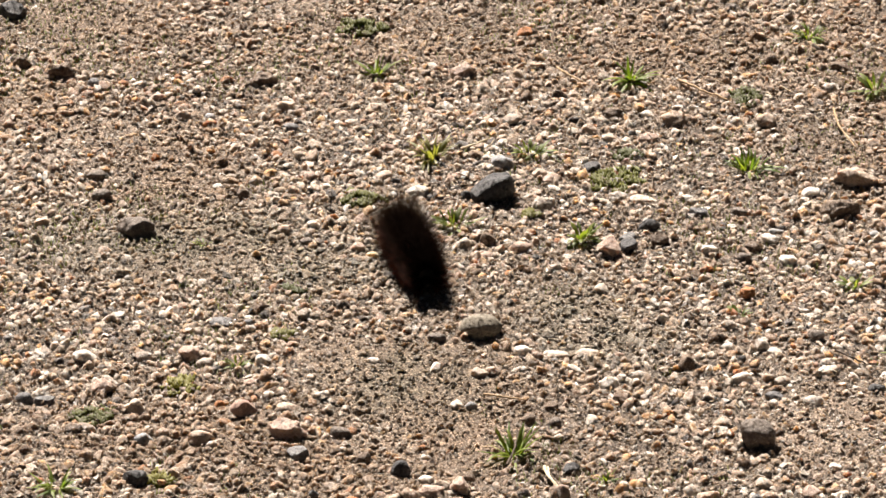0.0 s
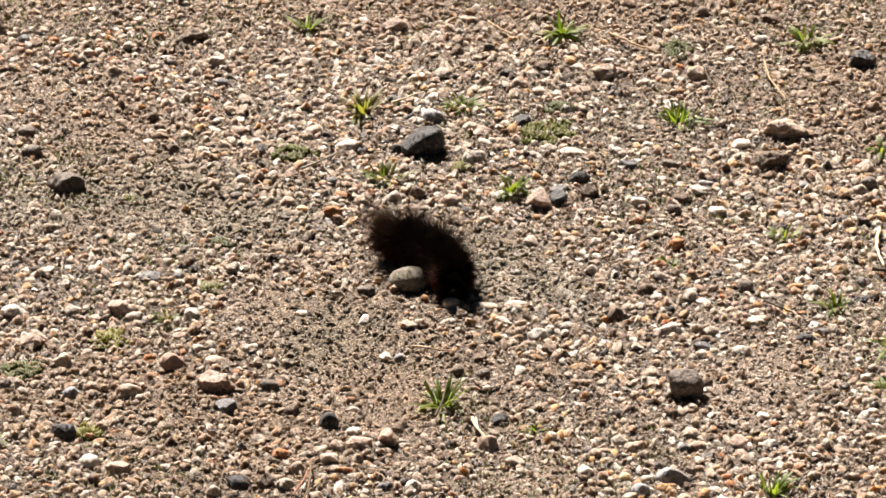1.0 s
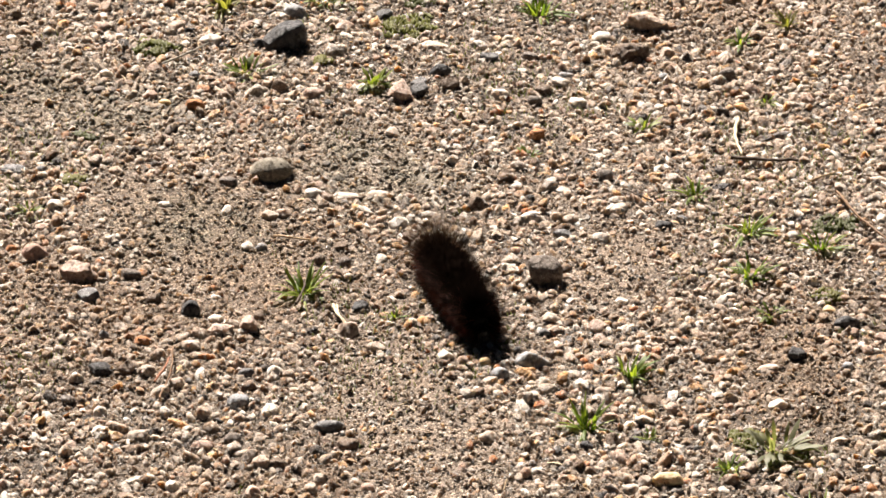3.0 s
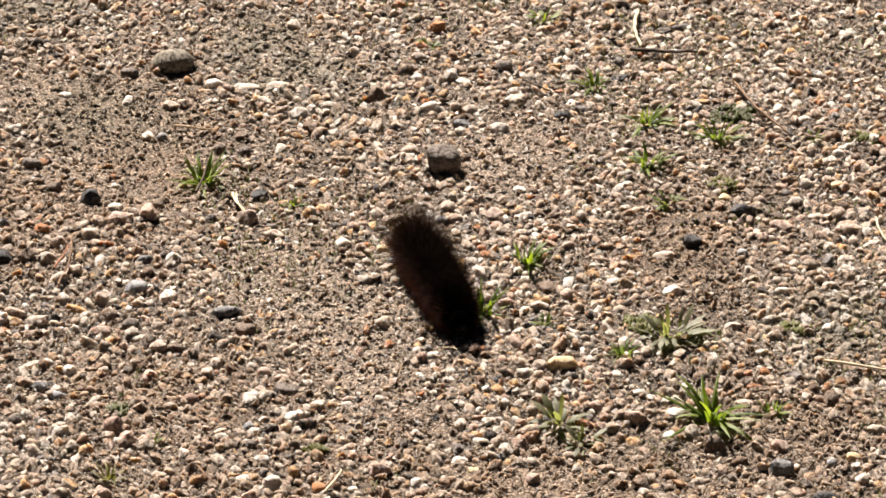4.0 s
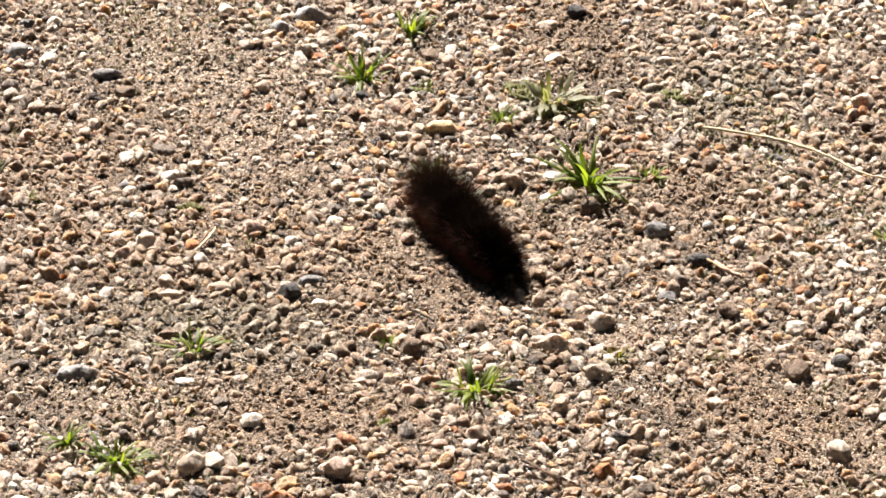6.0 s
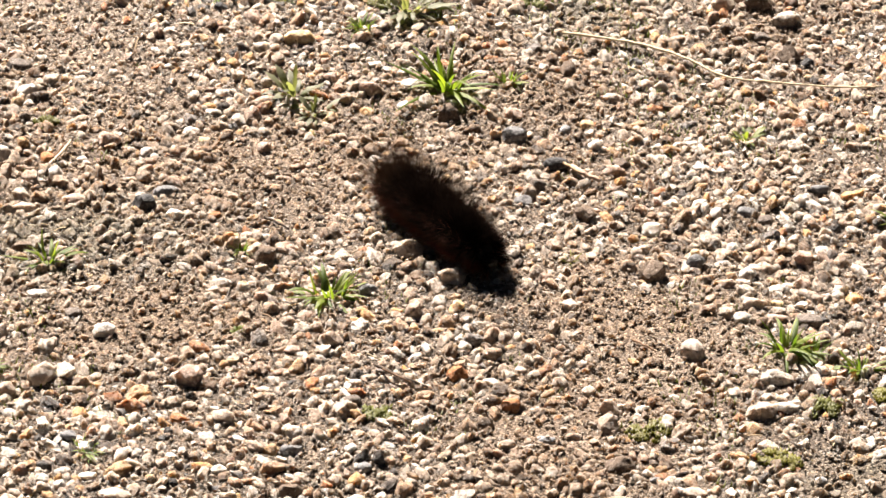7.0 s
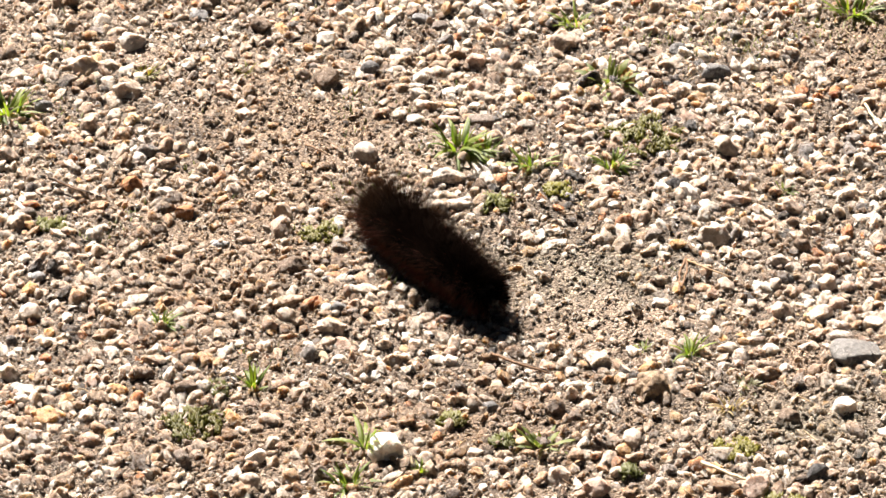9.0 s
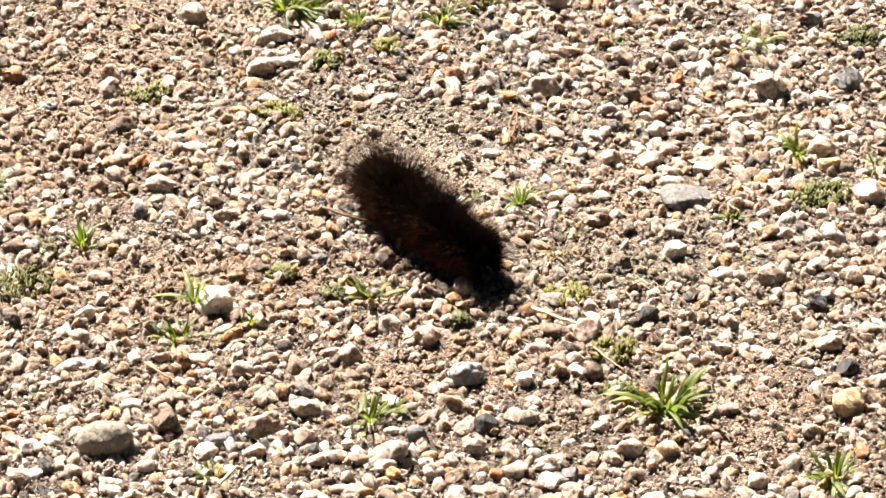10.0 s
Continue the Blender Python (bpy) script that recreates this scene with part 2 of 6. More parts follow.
LEAF = {
    "grass": leaf_material("fresh grass", (0.055, 0.095, 0.012), (0.16, 0.20, 0.028)),
    "grassy": leaf_material("yellowing grass", (0.07, 0.085, 0.016), (0.17, 0.17, 0.045), dryness=0.8),
    "deadgrass": leaf_material("dry straw blades", (0.22, 0.16, 0.09), (0.32, 0.25, 0.15), dryness=0.9),
    "herb": leaf_material("small weed leaves", (0.06, 0.085, 0.015), (0.15, 0.18, 0.035)),
    "greyherb": leaf_material("greyish weed leaves", (0.09, 0.10, 0.06), (0.19, 0.20, 0.13), (0.22, 0.19, 0.13), 0.6),
    "moss": leaf_material("dull moss", (0.055, 0.065, 0.009), (0.13, 0.135, 0.018), (0.10, 0.07, 0.035), 0.4),
    "mossy": leaf_material("yellow green moss", (0.085, 0.085, 0.008), (0.19, 0.175, 0.018), (0.12, 0.085, 0.03), 0.4),
}
BARK = {
    "tan": bark_material("tan stalk", (0.34, 0.24, 0.14)), "straw": bark_material("pale straw", (0.55, 0.46, 0.32), 0.55),
    "grey": bark_material("grey stalk", (0.24, 0.22, 0.18)), "dark": bark_material("dark bark", (0.055, 0.038, 0.026)),
    "brown": bark_material("brown twig", (0.16, 0.095, 0.055)), "red": bark_material("reddish stalk", (0.27, 0.12, 0.07)),
    "rose": bark_material("pinkish wood chip", (0.42, 0.30, 0.23)),
}
HAIR = hair_material("black brown bristles", (0.0042, 0.0029, 0.0023), (0.0085, 0.0058, 0.0045), (0.03, 0.017, 0.011), 0.04)
RUST = hair_material("rusty bristles", (0.022, 0.0045, 0.002), (0.10, 0.021, 0.007), (0.42, 0.085, 0.022), 0.2, 0.22)
LONG = hair_material("long greyish bristles", (0.002, 0.0014, 0.0011), (0.012, 0.007, 0.005), (0.30, 0.19, 0.115), 0.26, 0.0)
LONG_DARK = hair_material("long dark bristles", (0.0022, 0.0015, 0.0012), (0.008, 0.005, 0.0036), (0.12, 0.066, 0.04), 0.14, 0.0)
LITTER, _nt, _b = nodes_of("dry plant litter")
_nt.links.new(ramp(_nt, add(_nt, "NewGeometry").outputs["Random Per Island"], [(0.0, (0.05, 0.032, 0.02)), (0.45, (0.14, 0.085, 0.045)), (0.8, (0.36, 0.27, 0.16)), (1.0, (0.5, 0.42, 0.28))]), _b.inputs["Base Color"])
_b.inputs["Roughness"].default_value = 0.75
SKIN = bark_material("caterpillar skin", (0.018, 0.011, 0.008), 0.9)
HEAD = bark_material("glossy black head", (0.006, 0.005, 0.004), 0.4)

# ---- helpers for shapes ----
def mesh_from(name, verts, faces, material, smooth=True):
    me = bpy.data.meshes.new(name)
    me.from_pydata([tuple(v) for v in verts], [], faces)
    me.materials.append(material)
    if smooth:
        me.polygons.foreach_set("use_smooth", [True] * len(me.polygons))
    me.update()
    return me


def part(name, data, parent, m=None, label=""):
    """A mesh as one object under a thing or a part."""
    ob = new(name, data)
    ob.parent = parent
    if m is not None:
        ob.matrix_basis = m
    return tagged(ob, label)


def ico(level):
    bm = bmesh.new()
    bmesh.ops.create_icosphere(bm, subdivisions=level, radius=1.0)
    v = np.array([x.co[:] for x in bm.verts])
    f = np.array([[x.index for x in p.verts] for p in bm.faces])
    bm.free()
    return v, f


ICO = {k: ico(k) for k in (1, 2, 3, 4)}


def rock(level, rng, cuts, lump=0.12, depth=(0.55, 0.92)):
    """A unit boulder: a ball with flat cuts and low lumps."""
    v, f = ICO[level]
    v = v.copy()
    n = rng.normal(size=(cuts, 3)) if cuts else np.ones((0, 3))
    n /= np.linalg.norm(n, axis=1, keepdims=True)
    for k in range(cuts):
        d = rng.uniform(*depth)
        over = np.maximum(v @ n[k] - d, 0)
        v -= over[:, None] * n[k] * 0.95
    seed = Vector(rng.uniform(-50, 50, 3))
    if lump:
        add_r = np.array([noise.noise(Vector(p) * 1.7 + seed) * lump + noise.noise(Vector(p) * 4.5 + seed) * lump * 0.45 for p in v])
        v *= (1 + add_r)[:, None]
    v /= np.abs(v).max(axis=0)
    return v, f


def rise(x, y):
    """The lie of the ground: low swells of a millimetre or two."""
    return 0.0014 * noise.noise(Vector((x * 16, y * 16, 3.1))) + 0.0006 * noise.noise(Vector((x * 60, y * 60, 7.7)))


# the stretch of ground that the shot crosses: its left and right edge at each y, from far to near
EDGE_Y = [-0.36, -0.219, -0.173, -0.067, 0.037, 0.101, 0.43]
EDGE_L = [0.03, -0.047, -0.106, -0.151, -0.201, -0.253, -0.285]
SIDE_Y = [-0.36, -0.154, -0.006, 0.063, 0.201, 0.337, 0.43]
SIDE_R = [0.245, 0.256, 0.20, 0.142, 0.115, 0.076, 0.03]


def strew(rng, count, margin=0.014):
    """Random places, as arrays of x and y, within that stretch."""
    ys = rng.uniform(-0.365, 0.445, count * 2)
    xs = rng.uniform(-0.31, 0.29, count * 2)
    ok = (xs > np.interp(ys, EDGE_Y, EDGE_L) - margin) & (xs < np.interp(ys, SIDE_Y, SIDE_R) + margin)
    return xs[ok], ys[ok]


# worn bare places in the gravel: x, y, half width, half depth
BARE_FAR = [
    (-0.238, 0.325, 0.018, 0.017),
    (-0.214, 0.293, 0.017, 0.015),
    (-0.253, 0.409, 0.029, 0.016),
    (-0.194, 0.237, 0.019, 0.016),
    (-0.133, 0.162, 0.029, 0.021),
    (-0.118, 0.136, 0.021, 0.022),
    (-0.080, 0.195, 0.017, 0.012),
    (-0.016, 0.129, 0.020, 0.019),
    (-0.154, 0.175, 0.017, 0.016),
    (-0.170, 0.418, 0.023, 0.012),
    (-0.127, 0.134, 0.022, 0.020),
    (-0.082, 0.070, 0.024, 0.021),
    (-0.067, 0.041, 0.023, 0.013),
    (-0.086, 0.212, 0.023, 0.016),
    (-0.145, 0.174, 0.020, 0.019),
]
BARE_MIDDLE = [
    (-0.083, 0.081, 0.018, 0.017),
    (-0.066, 0.038, 0.019, 0.021),
    (-0.054, 0.017, 0.017, 0.018),
    (-0.051, -0.009, 0.015, 0.015),
    (-0.133, 0.169, 0.021, 0.016),
    (-0.017, -0.037, 0.021, 0.014),
    (-0.011, 0.142, 0.022, 0.016),
    (-0.143, -0.040, 0.015, 0.020),
    (-0.069, 0.051, 0.019, 0.018),
    (-0.058, 0.023, 0.017, 0.014),
    (-0.048, -0.116, 0.025, 0.013),
    (0.069, -0.119, 0.023, 0.016),
    (-0.008, -0.064, 0.009, 0.014),
    (0.036, -0.082, 0.012, 0.008),
    (-0.086, -0.110, 0.017, 0.010),
]
BARE_NEAR = [
    (0.050, -0.167, 0.020, 0.011),
    (0.073, -0.141, 0.019, 0.012),
    (0.068, -0.124, 0.020, 0.015),
    (0.092, -0.132, 0.017, 0.011),
    (0.127, -0.203, 0.020, 0.018),
    (0.134, -0.218, 0.015, 0.011),
    (0.062, -0.242, 0.016, 0.010),
    (0.177, -0.234, 0.011, 0.009),
    (0.220, -0.097, 0.009, 0.016),
    (0.131, -0.194, 0.019, 0.009),
    (0.145, -0.216, 0.013, 0.012),
    (0.170, -0.257, 0.016, 0.011),
    (0.113, -0.288, 0.019, 0.010),
    (0.059, -0.254, 0.013, 0.012),
    (0.188, -0.319, 0.014, 0.014),
]
BARE = np.array(BARE_FAR + BARE_MIDDLE + BARE_NEAR)


# tracts of brown and of olive dust, in the same way
BROWN_FAR = [
    (-0.094, 0.391, 0.116, 0.028),
    (-0.239, 0.400, 0.039, 0.024),
    (-0.201, 0.132, 0.049, 0.027),
    (-0.123, 0.132, 0.030, 0.031),
    (-0.262, 0.349, 0.019, 0.023),
    (0.009, 0.400, 0.023, 0.024),
    (0.035, 0.330, 0.034, 0.06),
    (-0.030, 0.385, 0.07, 0.032),
    (-0.209, 0.293, 0.020, 0.044),
    (-0.165, 0.109, 0.041, 0.030),
    (0.034, 0.086, 0.018, 0.036),
    (-0.133, 0.165, 0.034, 0.030),
    (-0.137, 0.114, 0.021, 0.019),
    (-0.033, -0.045, 0.090, 0.023),
    (0.054, -0.011, 0.031, 0.018),
    (-0.115, 0.009, 0.031, 0.024),
]
BROWN_NEAR = [
    (-0.048, -0.118, 0.035, 0.016),
    (0.069, -0.113, 0.031, 0.017),
    (0.122, 0.029, 0.014, 0.023),
    (0.058, -0.155, 0.034, 0.015),
    (0.046, -0.180, 0.024, 0.029),
    (0.079, -0.253, 0.058, 0.015),
    (0.220, -0.097, 0.010, 0.024),
    (0.177, -0.234, 0.012, 0.011),
    (0.071, -0.122, 0.023, 0.015),
    (0.060, -0.254, 0.028, 0.017),
    (0.126, -0.290, 0.033, 0.010),
    (0.184, -0.318, 0.027, 0.015),
]
OLIVE_ALL = [
    (-0.212, 0.252, 0.050, 0.022),
    (-0.167, 0.234, 0.026, 0.018),
    (-0.080, 0.192, 0.021, 0.016),
    (-0.138, 0.164, 0.020, 0.017),
    (-0.086, 0.208, 0.019, 0.014),
    (0.075, 0.041, 0.019, 0.018),
    (-0.073, -0.079, 0.029, 0.016),
    (0.176, -0.260, 0.023, 0.012),
    (0.129, -0.194, 0.022, 0.012),
]


def dust(me, co):
    """Stores how much brown and olive dust lies on each vertex."""
    for name, spots in (("brown", BROWN_FAR + BROWN_NEAR), ("olive", OLIVE_ALL)):
        most = np.zeros(len(co))
        for x, y, a, b in spots:
            most = np.maximum(most, np.exp(-0.8 * (((co[:, 0] - x) / a) ** 2 + ((co[:, 1] - y) / b) ** 2)))
        me.attributes.new(name, "FLOAT", "POINT").data.foreach_set("value", most)


def bareness(x, y):
    q = ((x - BARE[:, 0]) / BARE[:, 2]) ** 2 + ((y - BARE[:, 1]) / BARE[:, 3]) ** 2
    b = float(np.exp(-0.9 * q).max())
    b += 0.4 * noise.noise(Vector((x * 38, y * 30, 11.0))) + 0.35 * noise.noise(Vector((x * 110, y * 100, 5.0)))
    return min(1.0, max(0.0, b))


# ---- ground: one sheet to the horizon ----
BED = 0.0009    # how deep the pebbles are bedded in soil


def crumbs(x, y, bare):
    """Clods and crumbs of the soil, which bed the pebbles; trodden places are smoother."""
    p = Vector((x, y, 0))
    clod = noise.noise(p * 210 + Vector((0, 0, 4))) + 0.6 * noise.noise(p * 430 + Vector((0, 0, 9))) + 0.45 * noise.noise(p * 900)
    return BED - 0.0002 * (1 - bare) + 0.00085 * clod * (1 - 0.65 * bare)


def ground():
    fine, step = np.arange(-0.217, 0.2171, 0.0016), 1.35 ** np.arange(1, 41)
    tall = np.arange(-0.38, 0.4601, 0.0016)
    grow = 0.0016 * np.cumsum(step)
    us = np.concatenate([fine[0] - grow[::-1], fine, fine[-1] + grow])
    ys = np.concatenate([tall[0] - grow[::-1], tall, tall[-1] + grow])
    w = len(us)
    gx = us[None, :] + (0.005 - 0.335 * np.clip(ys, -0.5, 0.6))[:, None]     # the fine strip runs aslant, along the crawler's way
    gy = np.repeat(ys[:, None], w, 1)
    x, y = gx.ravel(), gy.ravel()
    out = np.maximum.reduce([np.interp(y, EDGE_Y, EDGE_L) - x, x - np.interp(y, SIDE_Y, SIDE_R), y - 0.44, -0.36 - y])
    verts, dry = [], []
    for px, py, o in zip(x.tolist(), y.tolist(), out.tolist()):
        if o < 0.03:
            b = bareness(px, py)
            z = rise(px, py) + crumbs(px, py, b)
        else:
            b, far = 0.4, max(0.0, max(abs(px), abs(py)) - 0.6)
            z = rise(px, py) + 0.03 * min(1.0, far / 4) * noise.noise(Vector((px * 0.6, py * 0.6, 1)))
        verts.append((px, py, z))
        dry.append(b)
    k = (np.arange(len(ys) - 1)[:, None] * w + np.arange(w - 1)[None, :]).ravel()
    faces = np.stack([k, k + 1, k + w + 1, k + w], 1).tolist()
    me = mesh_from("ground", verts, faces, SOIL)
    me.attributes.new("dry", "FLOAT", "POINT").data.foreach_set("value", dry)     # bare trodden sand against damp soil
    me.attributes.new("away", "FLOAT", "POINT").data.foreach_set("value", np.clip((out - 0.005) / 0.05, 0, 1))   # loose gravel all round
    dust(me, np.array(verts))
    return tagged(new("ground", me), "sandy brown soil with fine grit, sunlit and dry", "ground", kind="structure")


GROUND = ground()

# ---- single stones that stand out of the gravel ----
FOOT = []   # x, y, radius of what already lies on the ground
STONES = [0]
SHAPES = {"ovalgrey": (0, 0.09, 3), "oval": (2, 0.06, 3), "dark": (7, 0.10, 3), "whitelump": (5, 0.3, 3), "flatgrey": (8, 0.08, 3),
          "pink": (5, 0.05, 2), "slate": (9, 0.07, 2), "slatelight": (4, 0.22, 3), "umber": (5, 0.12, 3), "brown": (7, 0.2, 2)}
WORDS = {
    "white": "small white quartz pebble lying in gravel", "whitelump": "rough chalky white stone beside green grass",
    "cream": "cream coloured feldspar pebble lying in gravel", "tan": "tan granite pebble lying in gravel",
    "tanbrown": "blocky tan brown stone on bare soil", "yellow": "pale yellowish quartz pebble lying in gravel",
    "orange": "small rusty orange pebble lying in gravel", "rose": "rosy tan feldspar pebble lying in gravel",
    "pink": "flat dusty pink stone bedded in gravel", "brown": "dark brown pebble half bedded in soil",
    "umber": "angular brownish grey stone standing on gravel", "grey": "speckled grey granite pebble in gravel",
    "ovalgrey": "smooth oval grey beige stone on gravel", "oval": "pale pinkish oval pebble on sandy soil",
    "flatgrey": "broad flat grey stone bedded in gravel", "slate": "flat blue grey slate chip in gravel",
    "slatelight": "light blue grey rounded stone in gravel", "dark": "dark basalt stone with sharp facets in gravel",
}


def bedded(name, x, y, width, depth, height, kind):
    """A stone of that size in millimetres, a fifth of it sunk in the soil."""
    rng = np.random.default_rng(1000 + STONES[0])
    STONES[0] += 1
    cuts, lump, level = SHAPES.get(kind, (9, 0.2, 3))
    level = 4 if width > 8 else 3 if width > 4.5 else 2
    v, f = rock(level, rng, cuts, lump)
    if kind in ("umber", "tanbrown", "flatgrey", "yellow"):      # blocky stones
        v = np.sign(v) * np.abs(v) ** 0.8
    if kind == "flatgrey":
        height *= 0.36
    if kind == "umber" and height > 8:          # a block with a flat tilted top that overhangs its narrow foot
        v[:, :2] *= (0.92 + 0.15 * v[:, 2:3])
        v[:, 0] += 0.1 * (1 - v[:, 2])
        v[:, 2] += (0.26 * v[:, 1] - 0.16 * v[:, 0]) * np.maximum(v[:, 2], 0)
        height *= 0.98
    if kind == "dark" and width > 11:           # a lopsided peak with a steep broken face
        v = np.sign(v) * np.abs(v) ** 0.8
        v[:, :2] *= (1 - 0.52 * np.maximum(v[:, 2:3], 0))
        v[:, 0] += 0.36 * np.maximum(v[:, 2], 0)
        v[:, 1] += 0.25 * np.maximum(v[:, 2], 0)
        height *= 1.08
    v = v * (np.array([width, depth, height]) * 0.00052)
    turn = np.array(Euler((rng.uniform(-0.15, 0.15), rng.uniform(-0.15, 0.15), 0)).to_matrix())
    v = v @ turn.T
    ob = new(name, mesh_from(name, v, f.tolist(), STONE[kind], smooth=True))
    if cuts > 4:
        ob.data.set_sharp_from_angle(angle=radians(32))
    ob.location = (x, y, rise(x, y) + height * 0.0005 * 0.5 + 0.0004)
    FOOT.append((x, y, 0.00045 * (width + depth) * 0.5))
    return ob


def stone(x, y, width, depth, height, kind):
    return tagged(bedded("stone", x, y, width, depth, height, kind), WORDS[kind], "stone", "larger stones among the gravel")


def pebble(x, y, width, depth, height, kind):
    """A smaller stone: a piece of the ground."""
    bedded("pebble", x, y, width, depth, height, kind).parent = GROUND


stone(-0.1147, 0.1930, 12.7, 8.7, 9.2, "ovalgrey")
stone(-0.1099, 0.2803, 14.2, 10.3, 11.0, "dark")
pebble(-0.1186, 0.2805, 4.0, 3.4, 3.7, "dark")
stone(-0.1066, 0.3009, 7.7, 5.4, 5.8, "slatelight")
stone(-0.0934, 0.2734, 8.3, 6.4, 6.9, "grey")
stone(-0.0346, 0.1284, 10.2, 7.6, 10.6, "umber")
stone(-0.1845, 0.1462, 8.0, 5.6, 6.0, "pink")
stone(-0.1715, 0.1336, 11.9, 6.9, 7.4, "rose")
stone(-0.2229, 0.2569, 11.8, 7.1, 7.6, "umber")
stone(-0.0002, 0.2690, 13.0, 7.6, 8.1, "brown")
stone(0.0059, 0.2897, 15.7, 7.3, 7.8, "tan")
stone(-0.0454, 0.2680, 6.8, 4.2, 4.4, "slate")
stone(-0.1343, 0.2831, 7.6, 4.2, 4.5, "white")
stone(-0.2336, 0.1779, 7.8, 4.6, 5.0, "white")
stone(-0.2166, 0.1483, 7.0, 5.3, 5.6, "cream")
stone(-0.2745, 0.4119, 9.4, 7.4, 7.9, "dark")
stone(-0.2543, 0.3657, 8.8, 6.8, 7.3, "brown")
stone(-0.2679, 0.3741, 6.9, 5.6, 6.0, "brown")
stone(-0.1195, 0.3665, 8.8, 5.6, 6.0, "rose")
stone(-0.1783, 0.3424, 7.5, 4.3, 4.6, "cream")
stone(-0.2117, 0.3365, 5.2, 3.9, 4.2, "cream")
stone(-0.0198, 0.3300, 6.7, 6.3, 6.4, "tan")
stone(-0.0495, 0.3315, 9.3, 5.5, 5.9, "tan")
stone(-0.0740, 0.2440, 8.2, 8.2, 7.8, "rose")
stone(-0.0678, 0.2458, 6.0, 6.7, 5.7, "dark")
stone(-0.0584, 0.2496, 6.4, 5.2, 5.6, "brown")
stone(-0.0616, 0.2592, 8.2, 4.5, 4.8, "dark")
stone(-0.0422, 0.2442, 6.4, 3.7, 4.0, "white")
stone(-0.0319, 0.2172, 5.6, 4.0, 4.3, "orange")
pebble(-0.0591, 0.2017, 4.5, 3.6, 3.9, "white")
stone(-0.0374, 0.1653, 7.1, 3.9, 4.2, "white")
stone(-0.0766, 0.1613, 6.1, 4.6, 4.9, "white")
stone(-0.1015, 0.1803, 6.5, 3.9, 4.2, "white")
stone(-0.0530, 0.1738, 5.4, 6.1, 5.2, "brown")
stone(-0.1009, 0.1431, 4.7, 5.6, 4.4, "brown")
stone(-0.1380, 0.1126, 5.9, 5.5, 5.6, "dark")
stone(-0.1679, 0.1221, 6.9, 4.8, 5.1, "slate")
stone(-0.2496, 0.1545, 5.7, 3.9, 4.1, "slate")
stone(-0.2436, 0.1532, 6.7, 3.9, 4.1, "slate")
stone(-0.2142, 0.1079, 7.5, 5.5, 5.8, "dark")
stone(-0.0978, 0.3965, 5.8, 4.1, 4.3, "orange")
stone(-0.0149, 0.3778, 5.0, 4.8, 4.7, "brown")
stone(-0.2209, 0.3495, 6.0, 2.8, 3.0, "rose")
stone(-0.2533, 0.2615, 6.4, 3.8, 4.0, "tan")
stone(-0.1193, 0.2488, 6.8, 4.1, 4.4, "grey")
stone(-0.1118, 0.2510, 5.3, 4.9, 5.1, "brown")
stone(-0.1019, 0.2451, 7.1, 4.1, 4.4, "rose")
stone(-0.0778, 0.2989, 5.5, 6.5, 5.2, "dark")
stone(-0.1900, 0.2815, 5.4, 3.8, 4.1, "brown")
stone(-0.2352, 0.2805, 6.5, 4.2, 4.5, "umber")
stone(-0.2431, 0.3594, 4.9, 3.6, 3.8, "slate")
stone(-0.0948, 0.2951, 5.5, 3.5, 3.7, "cream")
stone(-0.1390, 0.2374, 7.1, 4.8, 5.1, "orange")
stone(-0.0405, 0.0838, 10.3, 6.1, 6.5, "slatelight")
stone(0.0353, 0.0847, 5.8, 5.1, 5.4, "dark")
stone(-0.1241, 0.0629, 6.4, 4.7, 5.0, "slatelight")
stone(-0.1633, 0.0596, 4.8, 4.0, 4.3, "white")
stone(-0.1580, 0.0512, 6.3, 4.6, 4.9, "tan")
stone(-0.1519, 0.0466, 6.0, 4.3, 4.6, "cream")
stone(-0.0926, 0.1001, 5.9, 5.5, 5.6, "tan")
stone(-0.0994, 0.0489, 9.4, 3.6, 3.9, "slate")
stone(-0.0548, 0.0426, 5.6, 4.0, 4.2, "cream")
pebble(-0.0276, 0.0384, 4.1, 3.3, 3.5, "dark")
stone(-0.0201, 0.0405, 5.0, 4.9, 4.8, "brown")
stone(-0.0111, 0.0508, 5.4, 4.0, 4.2, "grey")
stone(-0.0165, 0.1525, 6.1, 4.3, 4.5, "white")
stone(-0.0251, 0.1638, 5.1, 3.6, 3.8, "cream")
stone(-0.1487, 0.1191, 4.9, 4.2, 4.4, "brown")
stone(-0.1621, 0.1554, 5.1, 3.9, 4.2, "white")
stone(-0.1207, 0.1025, 6.5, 5.8, 6.2, "rose")
stone(-0.0435, 0.0646, 4.8, 4.3, 4.5, "grey")
stone(-0.0851, 0.0913, 6.2, 3.4, 3.6, "cream")
stone(-0.0277, 0.1547, 6.1, 3.2, 3.4, "slate")
stone(0.0511, 0.1010, 8.3, 5.2, 5.6, "dark")
stone(0.0819, 0.0908, 9.2, 4.5, 4.8, "tan")
stone(0.0622, 0.0923, 7.6, 4.1, 4.4, "rose")
pebble(-0.1421, 0.0216, 4.0, 3.6, 3.8, "white")
stone(-0.0067, 0.0188, 8.4, 4.6, 4.9, "yellow")
stone(0.0271, 0.0570, 5.8, 3.4, 3.6, "white")
stone(0.0589, 0.0566, 5.8, 3.0, 3.2, "white")
stone(0.0480, -0.0344, 7.0, 5.1, 5.4, "slate")
stone(0.0584, -0.0490, 7.5, 4.1, 4.4, "dark")
stone(-0.0443, -0.0571, 6.8, 3.4, 3.6, "slate")
stone(-0.0873, -0.0367, 5.7, 4.4, 4.7, "white")
